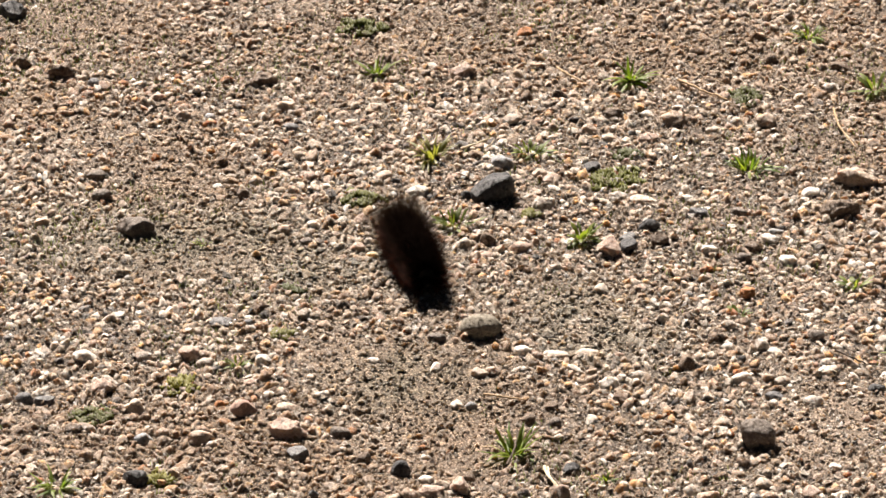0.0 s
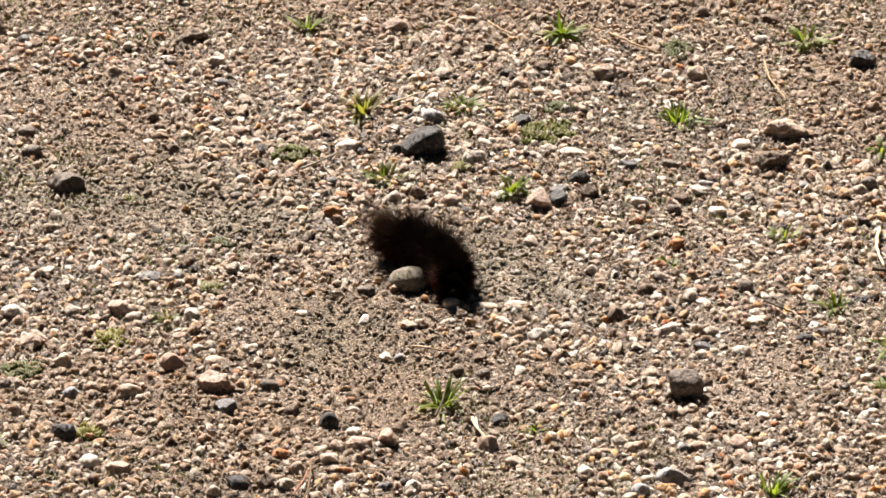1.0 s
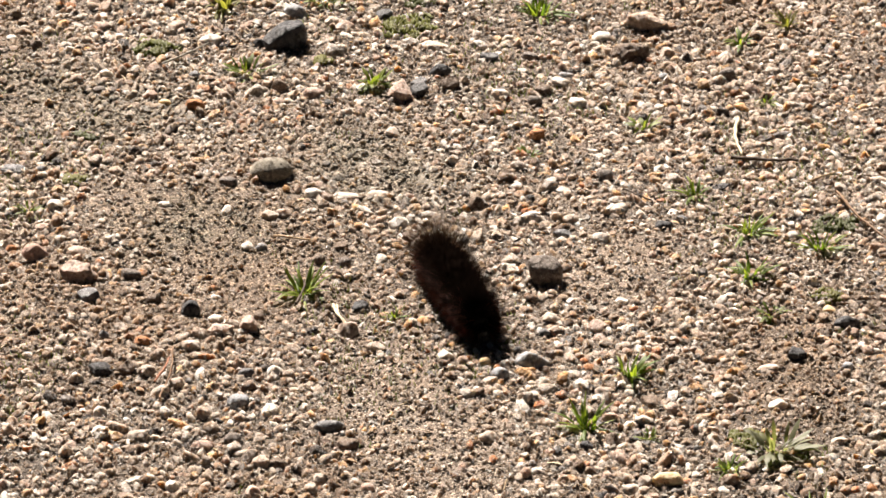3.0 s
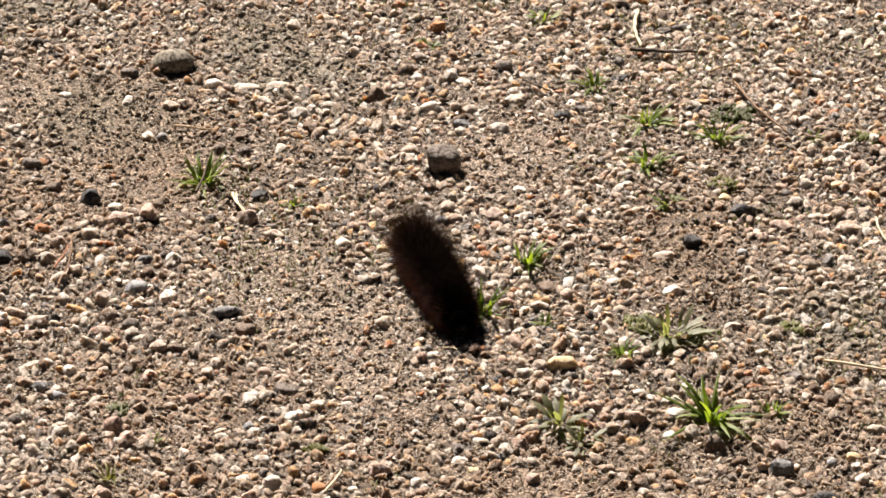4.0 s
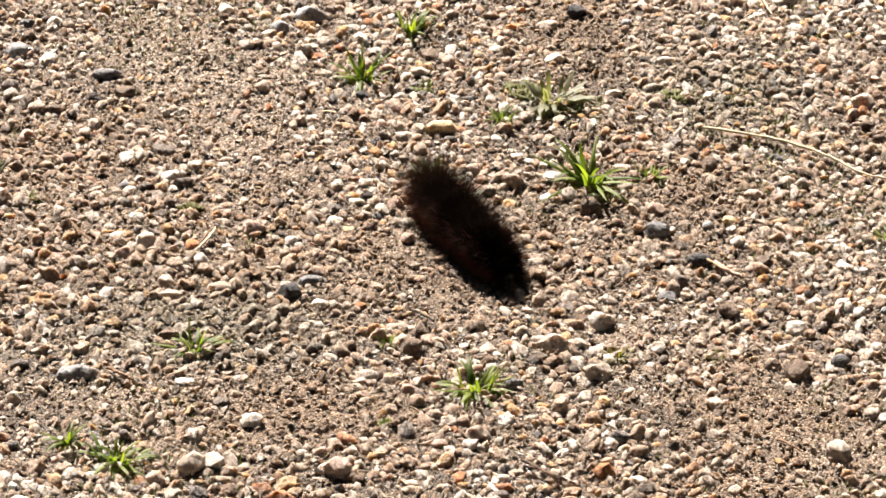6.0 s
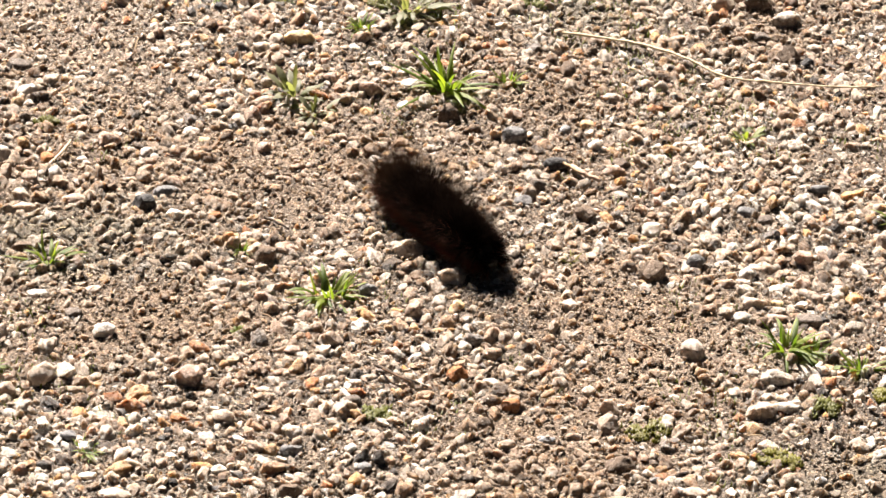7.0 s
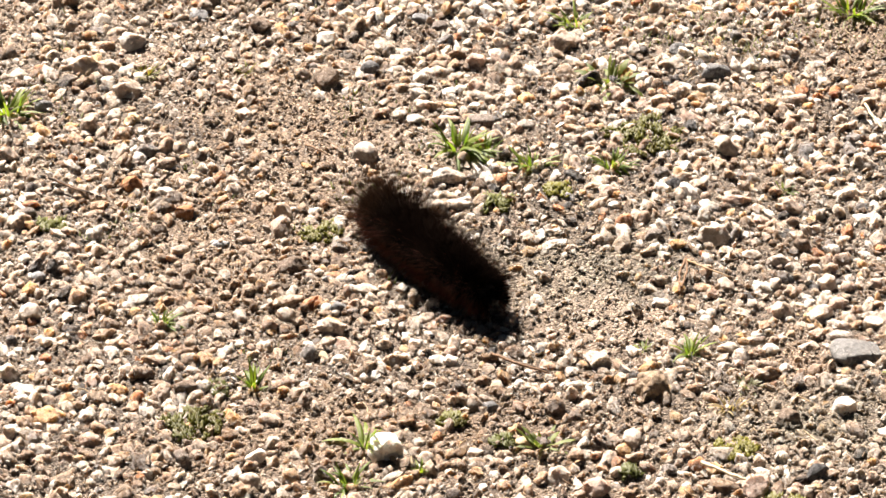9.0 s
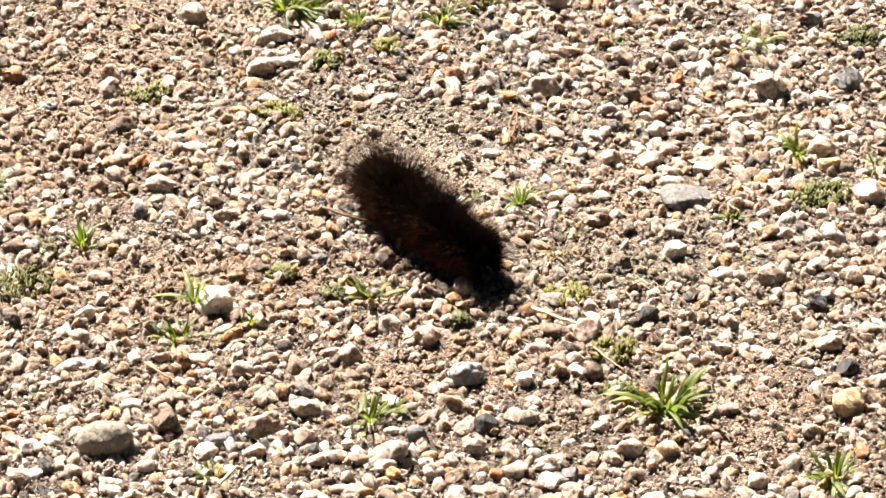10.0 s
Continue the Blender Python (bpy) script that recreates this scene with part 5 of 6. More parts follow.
moss_patch(-0.1539, 0.4022, 14, 7.7, "moss")
grass_tuft(-0.1481, 0.3675, 5, 7.3, "grass")
grass_tuft(-0.1295, 0.3073, 15, 8.0, "grassy")
herb(-0.0977, 0.3089, 14, 4.5, "herb")
grass_tuft(-0.0627, 0.3624, 9, 8.3, "grass")
grass_tuft(-0.0271, 0.2995, 18, 6.4, "grass")
grass_tuft(-0.0003, 0.3940, 10, 6.1, "grass")
herb(0.0187, 0.3550, 9, 7.6, "herb")
moss_patch(-0.0250, 0.3512, 11, 5.7, "moss")
moss_patch(-0.0661, 0.3089, 7, 3.8, "moss")
moss_patch(-0.0703, 0.2914, 15, 7.6, "moss")
herb(-0.0823, 0.2519, 9, 6.8, "herb")
moss_patch(-0.1520, 0.2788, 11, 6.3, "moss")
moss_patch(-0.0980, 0.2686, 5, 3.8, "mossy")
herb(-0.1222, 0.2611, 13, 6.2, "herb")
herb(-0.1877, 0.1741, 7, 3.8, "herb")
moss_patch(-0.2043, 0.1615, 9, 5.5, "mossy")
grass_tuft(-0.1057, 0.1224, 11, 8.6, "grass")
grass_tuft(-0.2367, 0.1039, 13, 6.2, "grass")
herb(0.0008, 0.2223, 9, 5.5, "herb")
herb(-0.0355, 0.2047, 6, 3.9, "herb")
moss_patch(-0.2078, 0.1082, 7, 5.7, "mossy")
moss_patch(-0.2297, 0.1446, 10, 4.3, "moss")
herb(-0.2012, 0.2482, 5, 2.8, "herb")
moss_patch(-0.1720, 0.2194, 5, 3.2, "moss")
moss_patch(-0.1747, 0.1923, 6, 3.6, "mossy")
grass_tuft(0.0277, 0.1547, 15, 6.8, "grass")
grass_tuft(0.0486, 0.1450, 15, 5.9, "grass")
grass_tuft(0.0261, 0.1290, 15, 6.4, "grass")
herb(0.0299, 0.1068, 10, 4.3, "herb")
grass_tuft(-0.0133, 0.0758, 13, 7.0, "grass")
grass_tuft(-0.0270, 0.0487, 10, 9.1, "grass")
herb(0.0244, 0.0333, 17, 8.2, "greyherb")
grass_tuft(-0.0790, 0.1092, 5, 4.0, "grass")
grass_tuft(0.0135, 0.1788, 7, 6.0, "grass")
grass_tuft(0.0524, 0.2890, 6, 7.0, "grassy")
grass_tuft(0.0360, 0.2767, 5, 6.3, "grass")
herb(0.0410, 0.2386, 5, 3.7, "herb")
moss_patch(0.0530, 0.1582, 12, 4.8, "moss")
herb(0.0772, 0.1438, 7, 3.6, "herb")
moss_patch(0.0474, 0.1172, 7, 4.3, "mossy")
herb(-0.0100, 0.0414, 6, 3.3, "herb")
moss_patch(0.0177, 0.0391, 9, 5.9, "moss")
grass_tuft(0.0110, 0.0243, 11, 4.9, "grass")
grass_tuft(0.0319, -0.0093, 14, 12.8, "grass")
grass_tuft(0.0488, -0.0060, 6, 5.4, "grass")
herb(-0.0093, -0.0099, 9, 8.8, "greyherb")
herb(-0.0038, -0.0190, 8, 5.8, "greyherb")
herb(-0.1193, -0.0161, 5, 3.4, "herb")
grass_tuft(-0.1303, -0.0323, 6, 4.4, "grassy")
moss_patch(-0.1286, -0.0002, 5, 3.2, "moss")
moss_patch(0.0926, 0.1443, 7, 4.0, "moss")
moss_patch(-0.0754, -0.0211, 5, 4.6, "mossy")
grass_tuft(-0.0746, -0.0891, 6, 7.8, "grass")
grass_tuft(-0.0254, -0.0865, 4, 3.8, "grass")
grass_tuft(-0.0037, -0.1077, 17, 7.4, "grass")
herb(-0.0275, -0.1228, 4, 2.4, "herb")
grass_tuft(-0.0936, -0.1375, 18, 6.8, "grass")
grass_tuft(-0.1058, -0.1294, 3, 6.1, "grass")
grass_tuft(-0.0652, -0.1728, 9, 3.5, "grass")
herb(0.1096, -0.0378, 8, 5.2, "herb")
grass_tuft(0.1075, -0.1374, 12, 8.5, "grass")
grass_tuft(0.0328, -0.0946, 9, 3.5, "grassy")
grass_tuft(0.0579, -0.0957, 4, 3.5, "grassy")
moss_patch(0.0585, 0.0368, 6, 4.0, "moss")
grass_tuft(0.1144, -0.1386, 8, 4.4, "grass")
grass_tuft(0.1246, -0.1470, 11, 5.4, "grass")
grass_tuft(0.1449, -0.1487, 12, 4.4, "grass")
herb(0.1501, -0.1089, 16, 6.3, "herb")
grass_tuft(0.1455, -0.0793, 15, 4.1, "grass")
grass_tuft(0.2180, -0.0838, 16, 5.9, "grass")
moss_patch(0.1548, -0.1352, 16, 4.6, "mossy")
moss_patch(0.1292, -0.1603, 6, 3.6, "mossy")
moss_patch(0.1127, -0.1631, 7, 3.9, "moss")
grass_tuft(0.0488, -0.2317, 5, 5.9, "grass")
grass_tuft(0.0291, -0.2038, 6, 4.2, "grass")
moss_patch(0.0404, -0.2307, 5, 3.3, "moss")
moss_patch(0.0335, -0.2444, 12, 6.6, "mossy")
grass_tuft(0.1509, -0.2302, 5, 5.1, "grass")
herb(0.1404, -0.2263, 3, 2.5, "herb")
grass_tuft(0.0721, -0.2585, 6, 7.8, "grass")
grass_tuft(0.0671, -0.2724, 12, 4.9, "grass")
grass_tuft(0.0834, -0.2687, 6, 2.7, "grass")
herb(0.1120, -0.2620, 8, 5.4, "herb")
moss_patch(0.1039, -0.2589, 5, 4.2, "moss")
grass_tuft(0.1566, -0.2520, 8, 3.9, "deadgrass")
herb(0.1621, -0.2441, 7, 2.7, "greyherb")
moss_patch(0.1559, -0.2677, 9, 4.2, "mossy")
herb(0.1849, -0.1639, 4, 3.2, "herb")
moss_patch(0.0058, -0.1603, 6, 3.5, "moss")
moss_patch(0.1302, -0.2745, 5, 3.9, "moss")
grass_tuft(0.1698, -0.3138, 15, 10.4, "grass")
grass_tuft(0.1049, -0.3091, 7, 6.5, "grass")
grass_tuft(0.1102, -0.3064, 5, 4.3, "grass")
grass_tuft(0.2012, -0.3431, 8, 7.0, "grass")
grass_tuft(0.2191, -0.2199, 4, 7.0, "grass")
grass_tuft(0.2370, -0.2284, 6, 4.2, "grass")
herb(0.0681, -0.3224, 8, 3.0, "herb")
moss_patch(0.1625, -0.2919, 8, 7.9, "mossy")
moss_patch(0.2204, -0.2388, 14, 6.1, "moss")
moss_patch(0.1607, -0.3049, 5, 2.9, "moss")
moss_patch(0.0928, -0.2499, 5, 4.2, "mossy")
moss_patch(0.0702, -0.1687, 8, 4.1, "mossy")
moss_patch(0.1008, -0.1835, 8, 3.5, "mossy")
grass_tuft(0.1984, -0.2444, 4, 4.1, "grass")
grass_tuft(0.2200, -0.1694, 12, 4.4, "grass")
moss_patch(0.2448, -0.1726, 9, 5.8, "moss")
grass_tuft(0.0482, -0.2869, 5, 3.3, "grassy")

# ---- fallen twigs and stalks ----
TWIGS = [0]


def twig_along(points, width, kind):
    """A tapering knotty stalk that runs through the points on the ground."""
    rng = random.Random(70 + TWIGS[0])
    TWIGS[0] += 1
    pts = [Vector((px, py, rise(px, py) + 0.0028)) for px, py in points]
    line = []
    for i in range(len(pts) - 1):
        p0, p1, p2, p3 = pts[max(0, i - 1)], pts[i], pts[i + 1], pts[min(len(pts) - 1, i + 2)]
        for k in range(8):
            s = k / 8
            line.append(0.5 * (2 * p1 + (p2 - p0) * s + (2 * p0 - 5 * p1 + 4 * p2 - p3) * s * s + (3 * p1 - p0 - 3 * p2 + p3) * s ** 3))
    line.append(pts[-1])
    org = line[0].copy()
    verts, faces, sides = [], [], 7
    for i, p in enumerate(line):
        d = (line[min(i + 1, len(line) - 1)] - line[max(i - 1, 0)]).normalized()
        u = d.cross(Vector((0, 0, 1))).normalized()
        v = u.cross(d)
        s = i / (len(line) - 1)
        w = width * 0.0005 * (1.1 - 0.45 * s) * (1 + rng.uniform(-0.12, 0.16))
        c = p - org + u * rng.gauss(0, width * 0.00012) + v * (rng.gauss(0, width * 0.0001) + 0.0006 * math.sin(3.1 * s))
        for k in range(sides):
            a = 2 * math.pi * k / sides
            verts.append(c + u * w * math.cos(a) + v * w * math.sin(a))
    for i in range(len(line) - 1):
        for k in range(sides):
            q = (k + 1) % sides
            faces.append((i * sides + k, i * sides + q, (i + 1) * sides + q, (i + 1) * sides + k))
    faces += [tuple(range(sides)), tuple(range(len(verts) - sides, len(verts)))]
    ob = new("twig", mesh_from("twig", verts, faces, BARK[kind]))
    ob.location = org
    words = {"tan": "thin tan dry stalk lying on gravel", "straw": "short pale straw stalk lying on gravel", "grey": "thin grey stalk lying on pebbles",
             "dark": "dark thin bark twig lying on gravel", "brown": "thin brown twig lying on gravel", "red": "short reddish dry stalk on gravel",
             "rose": "pinkish wood chip lying on gravel"}
    return tagged(ob, words[kind], "twig", "fallen twigs and stalks")


def twig(x0, y0, x1, y1, width, kind):
    mx, my = (x0 + x1) / 2 + (y1 - y0) * 0.06, (y0 + y1) / 2 - (x1 - x0) * 0.06
    return twig_along([(x0, y0), (mx, my), (x1, y1)], width, kind)


twig(-0.0472, 0.3610, -0.0311, 0.3451, 0.95, "tan")
twig(0.0032, 0.3391, 0.0084, 0.3101, 0.75, "tan")
twig(-0.1491, 0.2649, -0.1348, 0.2791, 0.72, "grey")
twig(-0.0878, 0.3682, -0.0792, 0.3567, 0.76, "tan")
twig(-0.1203, 0.3098, -0.1105, 0.3160, 0.74, "straw")
twig(0.0310, 0.2259, 0.0301, 0.2015, 1.23, "straw")
twig(0.0265, 0.2003, 0.0471, 0.1976, 1.22, "dark")
twig(0.0492, 0.1837, 0.0598, 0.1896, 0.69, "tan")
twig(-0.0079, 0.1802, 0.0004, 0.1723, 0.69, "dark")
twig(-0.1477, 0.0730, -0.1438, 0.0858, 0.64, "red")
twig(-0.0970, 0.1138, -0.0931, 0.1019, 0.82, "straw")
twig(-0.1141, 0.1553, -0.1020, 0.1515, 0.67, "tan")
twig(-0.1076, 0.1140, -0.1045, 0.1341, 0.82, "dark")
twig(0.0564, 0.1765, 0.0694, 0.1444, 0.86, "brown")
twig(0.0898, 0.0956, 0.0912, 0.0802, 0.66, "straw")
twig(-0.0958, 0.1134, -0.0939, 0.1027, 0.66, "straw")
twig(-0.1464, 0.0648, -0.1431, 0.0906, 0.64, "brown")
twig(-0.0735, -0.0414, -0.0704, -0.0341, 0.60, "brown")
twig(0.0598, -0.0500, 0.0677, -0.0589, 0.75, "tan")
twig(0.0617, -0.0512, 0.0684, -0.0596, 1.33, "rose")
twig(-0.0735, -0.0428, -0.0688, -0.0333, 0.74, "straw")
twig(-0.1071, -0.0295, -0.1014, -0.0394, 0.60, "brown")
twig(-0.0189, -0.0728, -0.0130, -0.0790, 0.73, "dark")
twig(-0.0965, -0.0999, -0.0898, -0.1049, 0.99, "brown")
twig(0.0066, -0.1418, 0.0147, -0.1493, 0.69, "brown")
twig(0.0054, -0.1407, 0.0181, -0.1509, 0.70, "dark")
twig(0.1047, -0.2270, 0.1167, -0.2363, 0.79, "brown")
twig(0.1562, -0.1926, 0.1524, -0.2062, 0.68, "brown")
twig(0.1558, -0.1930, 0.1650, -0.2016, 0.54, "tan")
twig(0.2119, -0.1297, 0.2142, -0.1414, 0.71, "straw")
twig(0.0697, -0.1327, 0.0751, -0.1382, 0.56, "brown")
twig(0.1054, -0.2275, 0.1163, -0.2353, 0.66, "dark")
twig(0.0698, -0.3281, 0.0743, -0.3223, 0.72, "straw")
twig(0.1462, -0.2743, 0.1597, -0.2854, 0.89, "straw")
twig(0.0580, -0.2826, 0.0666, -0.2931, 0.50, "tan")
twig(0.1531, -0.2042, 0.1561, -0.1918, 0.54, "brown")
twig(0.0677, -0.2978, 0.0734, -0.2920, 0.49, "straw")
twig(0.1574, -0.2913, 0.1626, -0.3014, 0.50, "tan")
twig_along([(0.0653, 0.0182), (0.0827, 0.0123), (0.0973, 0.0028), (0.1070, -0.0074), (0.1173, -0.0110), (0.1370, -0.0143), (0.1485, -0.0143)], 0.75, "straw")

# ---- the caterpillar ----
# where its middle is: seconds, x, y, heading in degrees, length in millimetres
TRACK = [
    (0, -0.1358, 0.2335, -75, 36),
    (0.5, -0.1238, 0.2165, -58, 35),
    (1, -0.1100, 0.2008, -52, 36),
    (1.5, -0.1000, 0.1891, -63, 43.5),
    (2, -0.0887, 0.1696, -69, 39.5),
    (2.5, -0.0735, 0.1428, -69, 43),
    (3.8, -0.0424, 0.0702, -79, 46),
    (4, -0.0401, 0.0588, -75, 46),
    (4.5, -0.0308, 0.0354, -75, 46.5),
    (5, -0.0255, 0.0075, -76, 44),
    (6.5, 0.0090, -0.0622, -59, 41),
    (7, 0.0250, -0.0831, -58, 40.5),
    (7.5, 0.0429, -0.1040, -64, 47),
    (8, 0.0588, -0.1314, -68, 46),
    (8.5, 0.0771, -0.1628, -64, 44.5),
    (9, 0.0945, -0.1899, -60, 44.5),
    (9.5, 0.1105, -0.2151, -59, 45),
    (10, 0.1269, -0.2423, -60, 41),
]
# sideways bow of the body in millimetres
BOW = [(0, 0), (0.5, 4.3), (1.0, 6.0), (1.5, 2.0), (2.0, 0.5), (2.5, 0.1), (3.8, 0.2), (4.5, -0.2), (6.5, -0.8), (7.5, 0.1), (8.5, -0.6), (10.0, 0)]
SEGMENTS = 12
REST = 0.0062    # height of the body's axis


def glide(rows, t):
    """A smooth curve through rows of (time, values...)."""
    r = np.array(rows, float)
    i = int(np.clip(np.searchsorted(r[:, 0], t) - 1, 0, len(r) - 2))
    slope = lambda k: (r[min(k + 1, len(r) - 1), 1:] - r[max(k - 1, 0), 1:]) / (r[min(k + 1, len(r) - 1), 0] - r[max(k - 1, 0), 0])
    h = r[i + 1, 0] - r[i, 0]
    s = (t - r[i, 0]) / h
    a, b, c, d = 2 * s**3 - 3 * s**2 + 1, s**3 - 2 * s**2 + s, -2 * s**3 + 3 * s**2, s**3 - s**2
    return a * r[i, 1:] + b * h * slope(i) + c * r[i + 1, 1:] + d * h * slope(i + 1)


def ring_mesh(radius, length):
    """One plump body ring, with a crease at both ends."""
    verts, faces, n = [], [], 18
    prof = [(-0.62, 0.35), (-0.56, 0.72), (-0.4, 0.9), (-0.15, 1.0), (0.15, 1.0), (0.4, 0.9), (0.56, 0.72), (0.62, 0.35)]
    for px, pr in prof:
        for k in range(n):
            a = 2 * math.pi * k / n
            wart = 1 + 0.07 * max(0, math.cos(a * 8)) * (1 if abs(px) < 0.3 else 0.2)
            verts.append((px * length, radius * pr * wart * math.sin(a), radius * pr * wart * math.cos(a)))
    for i in range(len(prof) - 1):
        for k in range(n):
            q = (k + 1) % n
            faces.append((i * n + k, i * n + q, (i + 1) * n + q, (i + 1) * n + k))
    faces += [tuple(range(n))[::-1], tuple(range(len(verts) - n, len(verts)))]
    return mesh_from("segment", verts, faces, SKIN)


def bristle_mesh(seed, radius, length, tilt, angles, count, reach, thick, material, spread=0.42):
    """Tufts of stiff bristles that spring from the warts at those angles (0 is up) round a ring."""
    rng = random.Random(seed)
    verts, faces = [], []
    for wart in angles:
        for i in range(count):
            a = radians(wart + rng.gauss(0, 17))
            px = rng.uniform(-0.55, 0.55) * length
            root = Vector((px, radius * 0.92 * math.sin(a), radius * 0.92 * math.cos(a)))
            out = Vector((0, math.sin(a), math.cos(a)))
            d = (out + Vector((tilt + rng.gauss(0, spread), rng.gauss(0, spread), rng.gauss(0, spread)))).normalized()
            if d.dot(out) < 0.15:
                d = (d + out).normalized()
            long = reach * rng.uniform(0.5, 1.12)
            low = -REST + 0.0009
            if (root + d * long).z < low:
                if root.z < low:
                    continue
                long = max(0.001, min(long, (low - root.z) / d.z)) if d.z < 0 else long
            u = d.orthogonal().normalized()
            v = d.cross(u)
            sag = Vector((0, 0, -0.10 * long * rng.random())) + u * rng.gauss(0, 0.05 * long)
            n, w = len(verts), thick * rng.uniform(0.75, 1.2)
            for j in range(3):
                verts.append(root + (u * math.cos(j * 2.094) + v * math.sin(j * 2.094)) * w)
            mid = root + d * long * 0.55 + sag * 0.3
            for j in range(3):
                verts.append(mid + (u * math.cos(j * 2.094) + v * math.sin(j * 2.094)) * w * 0.75)
            verts.append(root + d * long + sag)
            for j in range(3):
                q = (j + 1) % 3
                faces += [(n + j, n + q, n + 3 + q, n + 3 + j), (n + 3 + j, n + 3 + q, n + 6)]
    return mesh_from("bristles", verts, faces, material)


def stub_mesh(name, top, foot, r0, r1, material):
    """A short tapering leg from top to foot."""
    top, foot = Vector(top), Vector(foot)
    d = (foot - top).normalized()
    u = d.orthogonal().normalized()
    v = d.cross(u)
    verts, faces, n = [], [], 8
    for s, r in ((0, r0), (0.5, 0.5 * (r0 + r1)), (0.92, r1), (1.0, r1 * 0.5)):
        for k in range(n):
            a = 2 * math.pi * k / n
            verts.append(top.lerp(foot, s) + (u * math.cos(a) + v * math.sin(a)) * r)
    for i in range(3):
        for k in range(n):
            q = (k + 1) % n
            faces.append((i * n + k, i * n + q, (i + 1) * n + q, (i + 1) * n + k))
    faces += [tuple(range(n)), tuple(range(3 * n, 4 * n))]
    return mesh_from(name, verts, faces, material)


def caterpillar():
    body = new("caterpillar")
    body.empty_display_size = 0.01
    tagged(body, "black brown woolly caterpillar with rusty flanks crawling over gravel", "caterpillar")
    step = 0.046 / (SEGMENTS + 0.6)
    rings = []
    for i in range(SEGMENTS):
        s = (i + 0.5) / SEGMENTS                     # 0 at the head
        radius = 0.0039 * (1 - 0.34 * abs(2 * s - 1) ** 4)
        ring = part("segment", ring_mesh(radius, step), body)
        end = 2 * s - 1
        tilt = -1.1 * end ** 3 - 0.12
        reach = 0.0041 + 0.0006 * (s ** 2)
        part("bristles", bristle_mesh(10 + i, radius, step, tilt, (-62, -31, 0, 31, 62), 340, reach, 0.0001, HAIR, 0.28), ring, label="dense black brown bristles")
        part("bristles", bristle_mesh(40 + i, radius, step, tilt, (-125, -104, -84, 84, 104, 125), 140, reach * 1.25, 0.00006, RUST), ring, label="rusty red brown flank bristles")
        part("bristles", bristle_mesh(80 + i, radius, step, tilt, (-60, -36, -12, 12, 36, 60), 85, reach * (2.1 + 1.0 * s * s), 0.000032, LONG if s > 0.8 else LONG_DARK, 0.26), ring, label="long fine greyish bristles" if s > 0.8 else "long fine dark bristles")
        if i < 3 or 5 <= i <= 8 or i == SEGMENTS - 1:
            for side in (-1, 1):
                if i < 3:
                    leg = stub_mesh("leg", (0, side * 0.0014, -radius * 0.7), (0.0006, side * 0.0024, -REST + 0.0003), 0.0006, 0.00025, HEAD)
                    part("leg", leg, ring, label="thin jointed black leg")
                else:
                    leg = stub_mesh("proleg", (0, side * 0.0013, -radius * 0.7), (0, side * 0.0019, -REST + 0.0003), 0.0010, 0.0008, SKIN)
                    part("proleg", leg, ring, label="stubby dark fleshy proleg")
        rings.append(ring)
    v, f = ICO[3]
    hv = v * np.array([0.0019, 0.0022, 0.0021])
    hv[:, 1] *= 1 - 0.12 * (np.abs(v[:, 1]) < 0.12) * (v[:, 2] > 0)
    head = part("head", mesh_from("head", hv, f.tolist(), HEAD), body, label="small glossy black head capsule")
    for side in (-1, 1):
        part("antenna", stub_mesh("antenna", (0.0014, side * 0.0011, -0.0006), (0.0026, side * 0.0014, -0.0011), 0.0003, 0.00015, HEAD), head)
        part("mandible", stub_mesh("mandible", (0.0013, side * 0.0005, -0.0012), (0.0021, side * 0.0002, -0.0018), 0.0005, 0.0002, HEAD), head)
    part("bristles", bristle_mesh(130, 0.0021, 0.003, 0.9, (-60, -20, 20, 60, -100, 100), 60, 0.0045, 0.00006, HAIR), head, label="dark bristles fringing the head")
    part("bristles", bristle_mesh(131, 0.0021, 0.003, 0.9, (-100, 100), 60, 0.0046, 0.00006, RUST), head, label="rusty bristles beside the head")
    return body, head, rings


CATERPILLAR, CAT_HEAD, CAT_RINGS = caterpillar()


def motions():
    """The caterpillar crawls along its track; a ripple runs forward through its rings."""
    times = [round(0.1 * k, 1) for k in range(101)]
    main, local = [], {o: [] for o in (CAT_HEAD, *CAT_RINGS)}
    for t in times:
        x, y, heading, length = glide(TRACK, t)
        bow = glide(BOW, t)[0] * 0.001
        main.append((t, pose(x, y, rise(x, y) + 0.0004, 0, 0, heading)))
        half = length * 0.0005

        def at(u):
            lift = 0.00075 * max(0.0, math.sin(2 * math.pi * (2.1 * t + 1.3 * u))) ** 2
            push = 0.0006 * math.sin(2 * math.pi * (2.1 * t + 1.3 * u) + 1.2)
            return Vector((u * half + push, bow * (0.5 - u * u), REST + lift))

        for i, o in enumerate((CAT_HEAD, *CAT_RINGS)):
            u = 1.04 if i == 0 else 1 - 2 * (i - 0.5) / SEGMENTS * 0.96 - 0.04
            p, d = at(u), at(u + 0.05) - at(u - 0.05)
            drop = 0.0016 if i == 0 else 0.0
            local[o].append((t, pose(p.x, p.y, p.z - drop, 0, math.degrees(-math.atan2(d.z, d.x)) * 0.7 + (18 if i == 0 else 0), math.degrees(math.atan2(d.y, d.x)))))
    walk(CATERPILLAR, main)
    for o, rows in local.items():
        walk(o, rows)

# ---- the gravel ----
def template(level, cuts, seed):
    """A worn pebble: few cuts leave it round, many make it angular."""
    rng = np.random.default_rng(seed)
    return rock(level, rng, cuts, 0.34 if level > 1 else 0.0, (0.5, 0.92) if cuts > 6 else (0.68, 0.97))


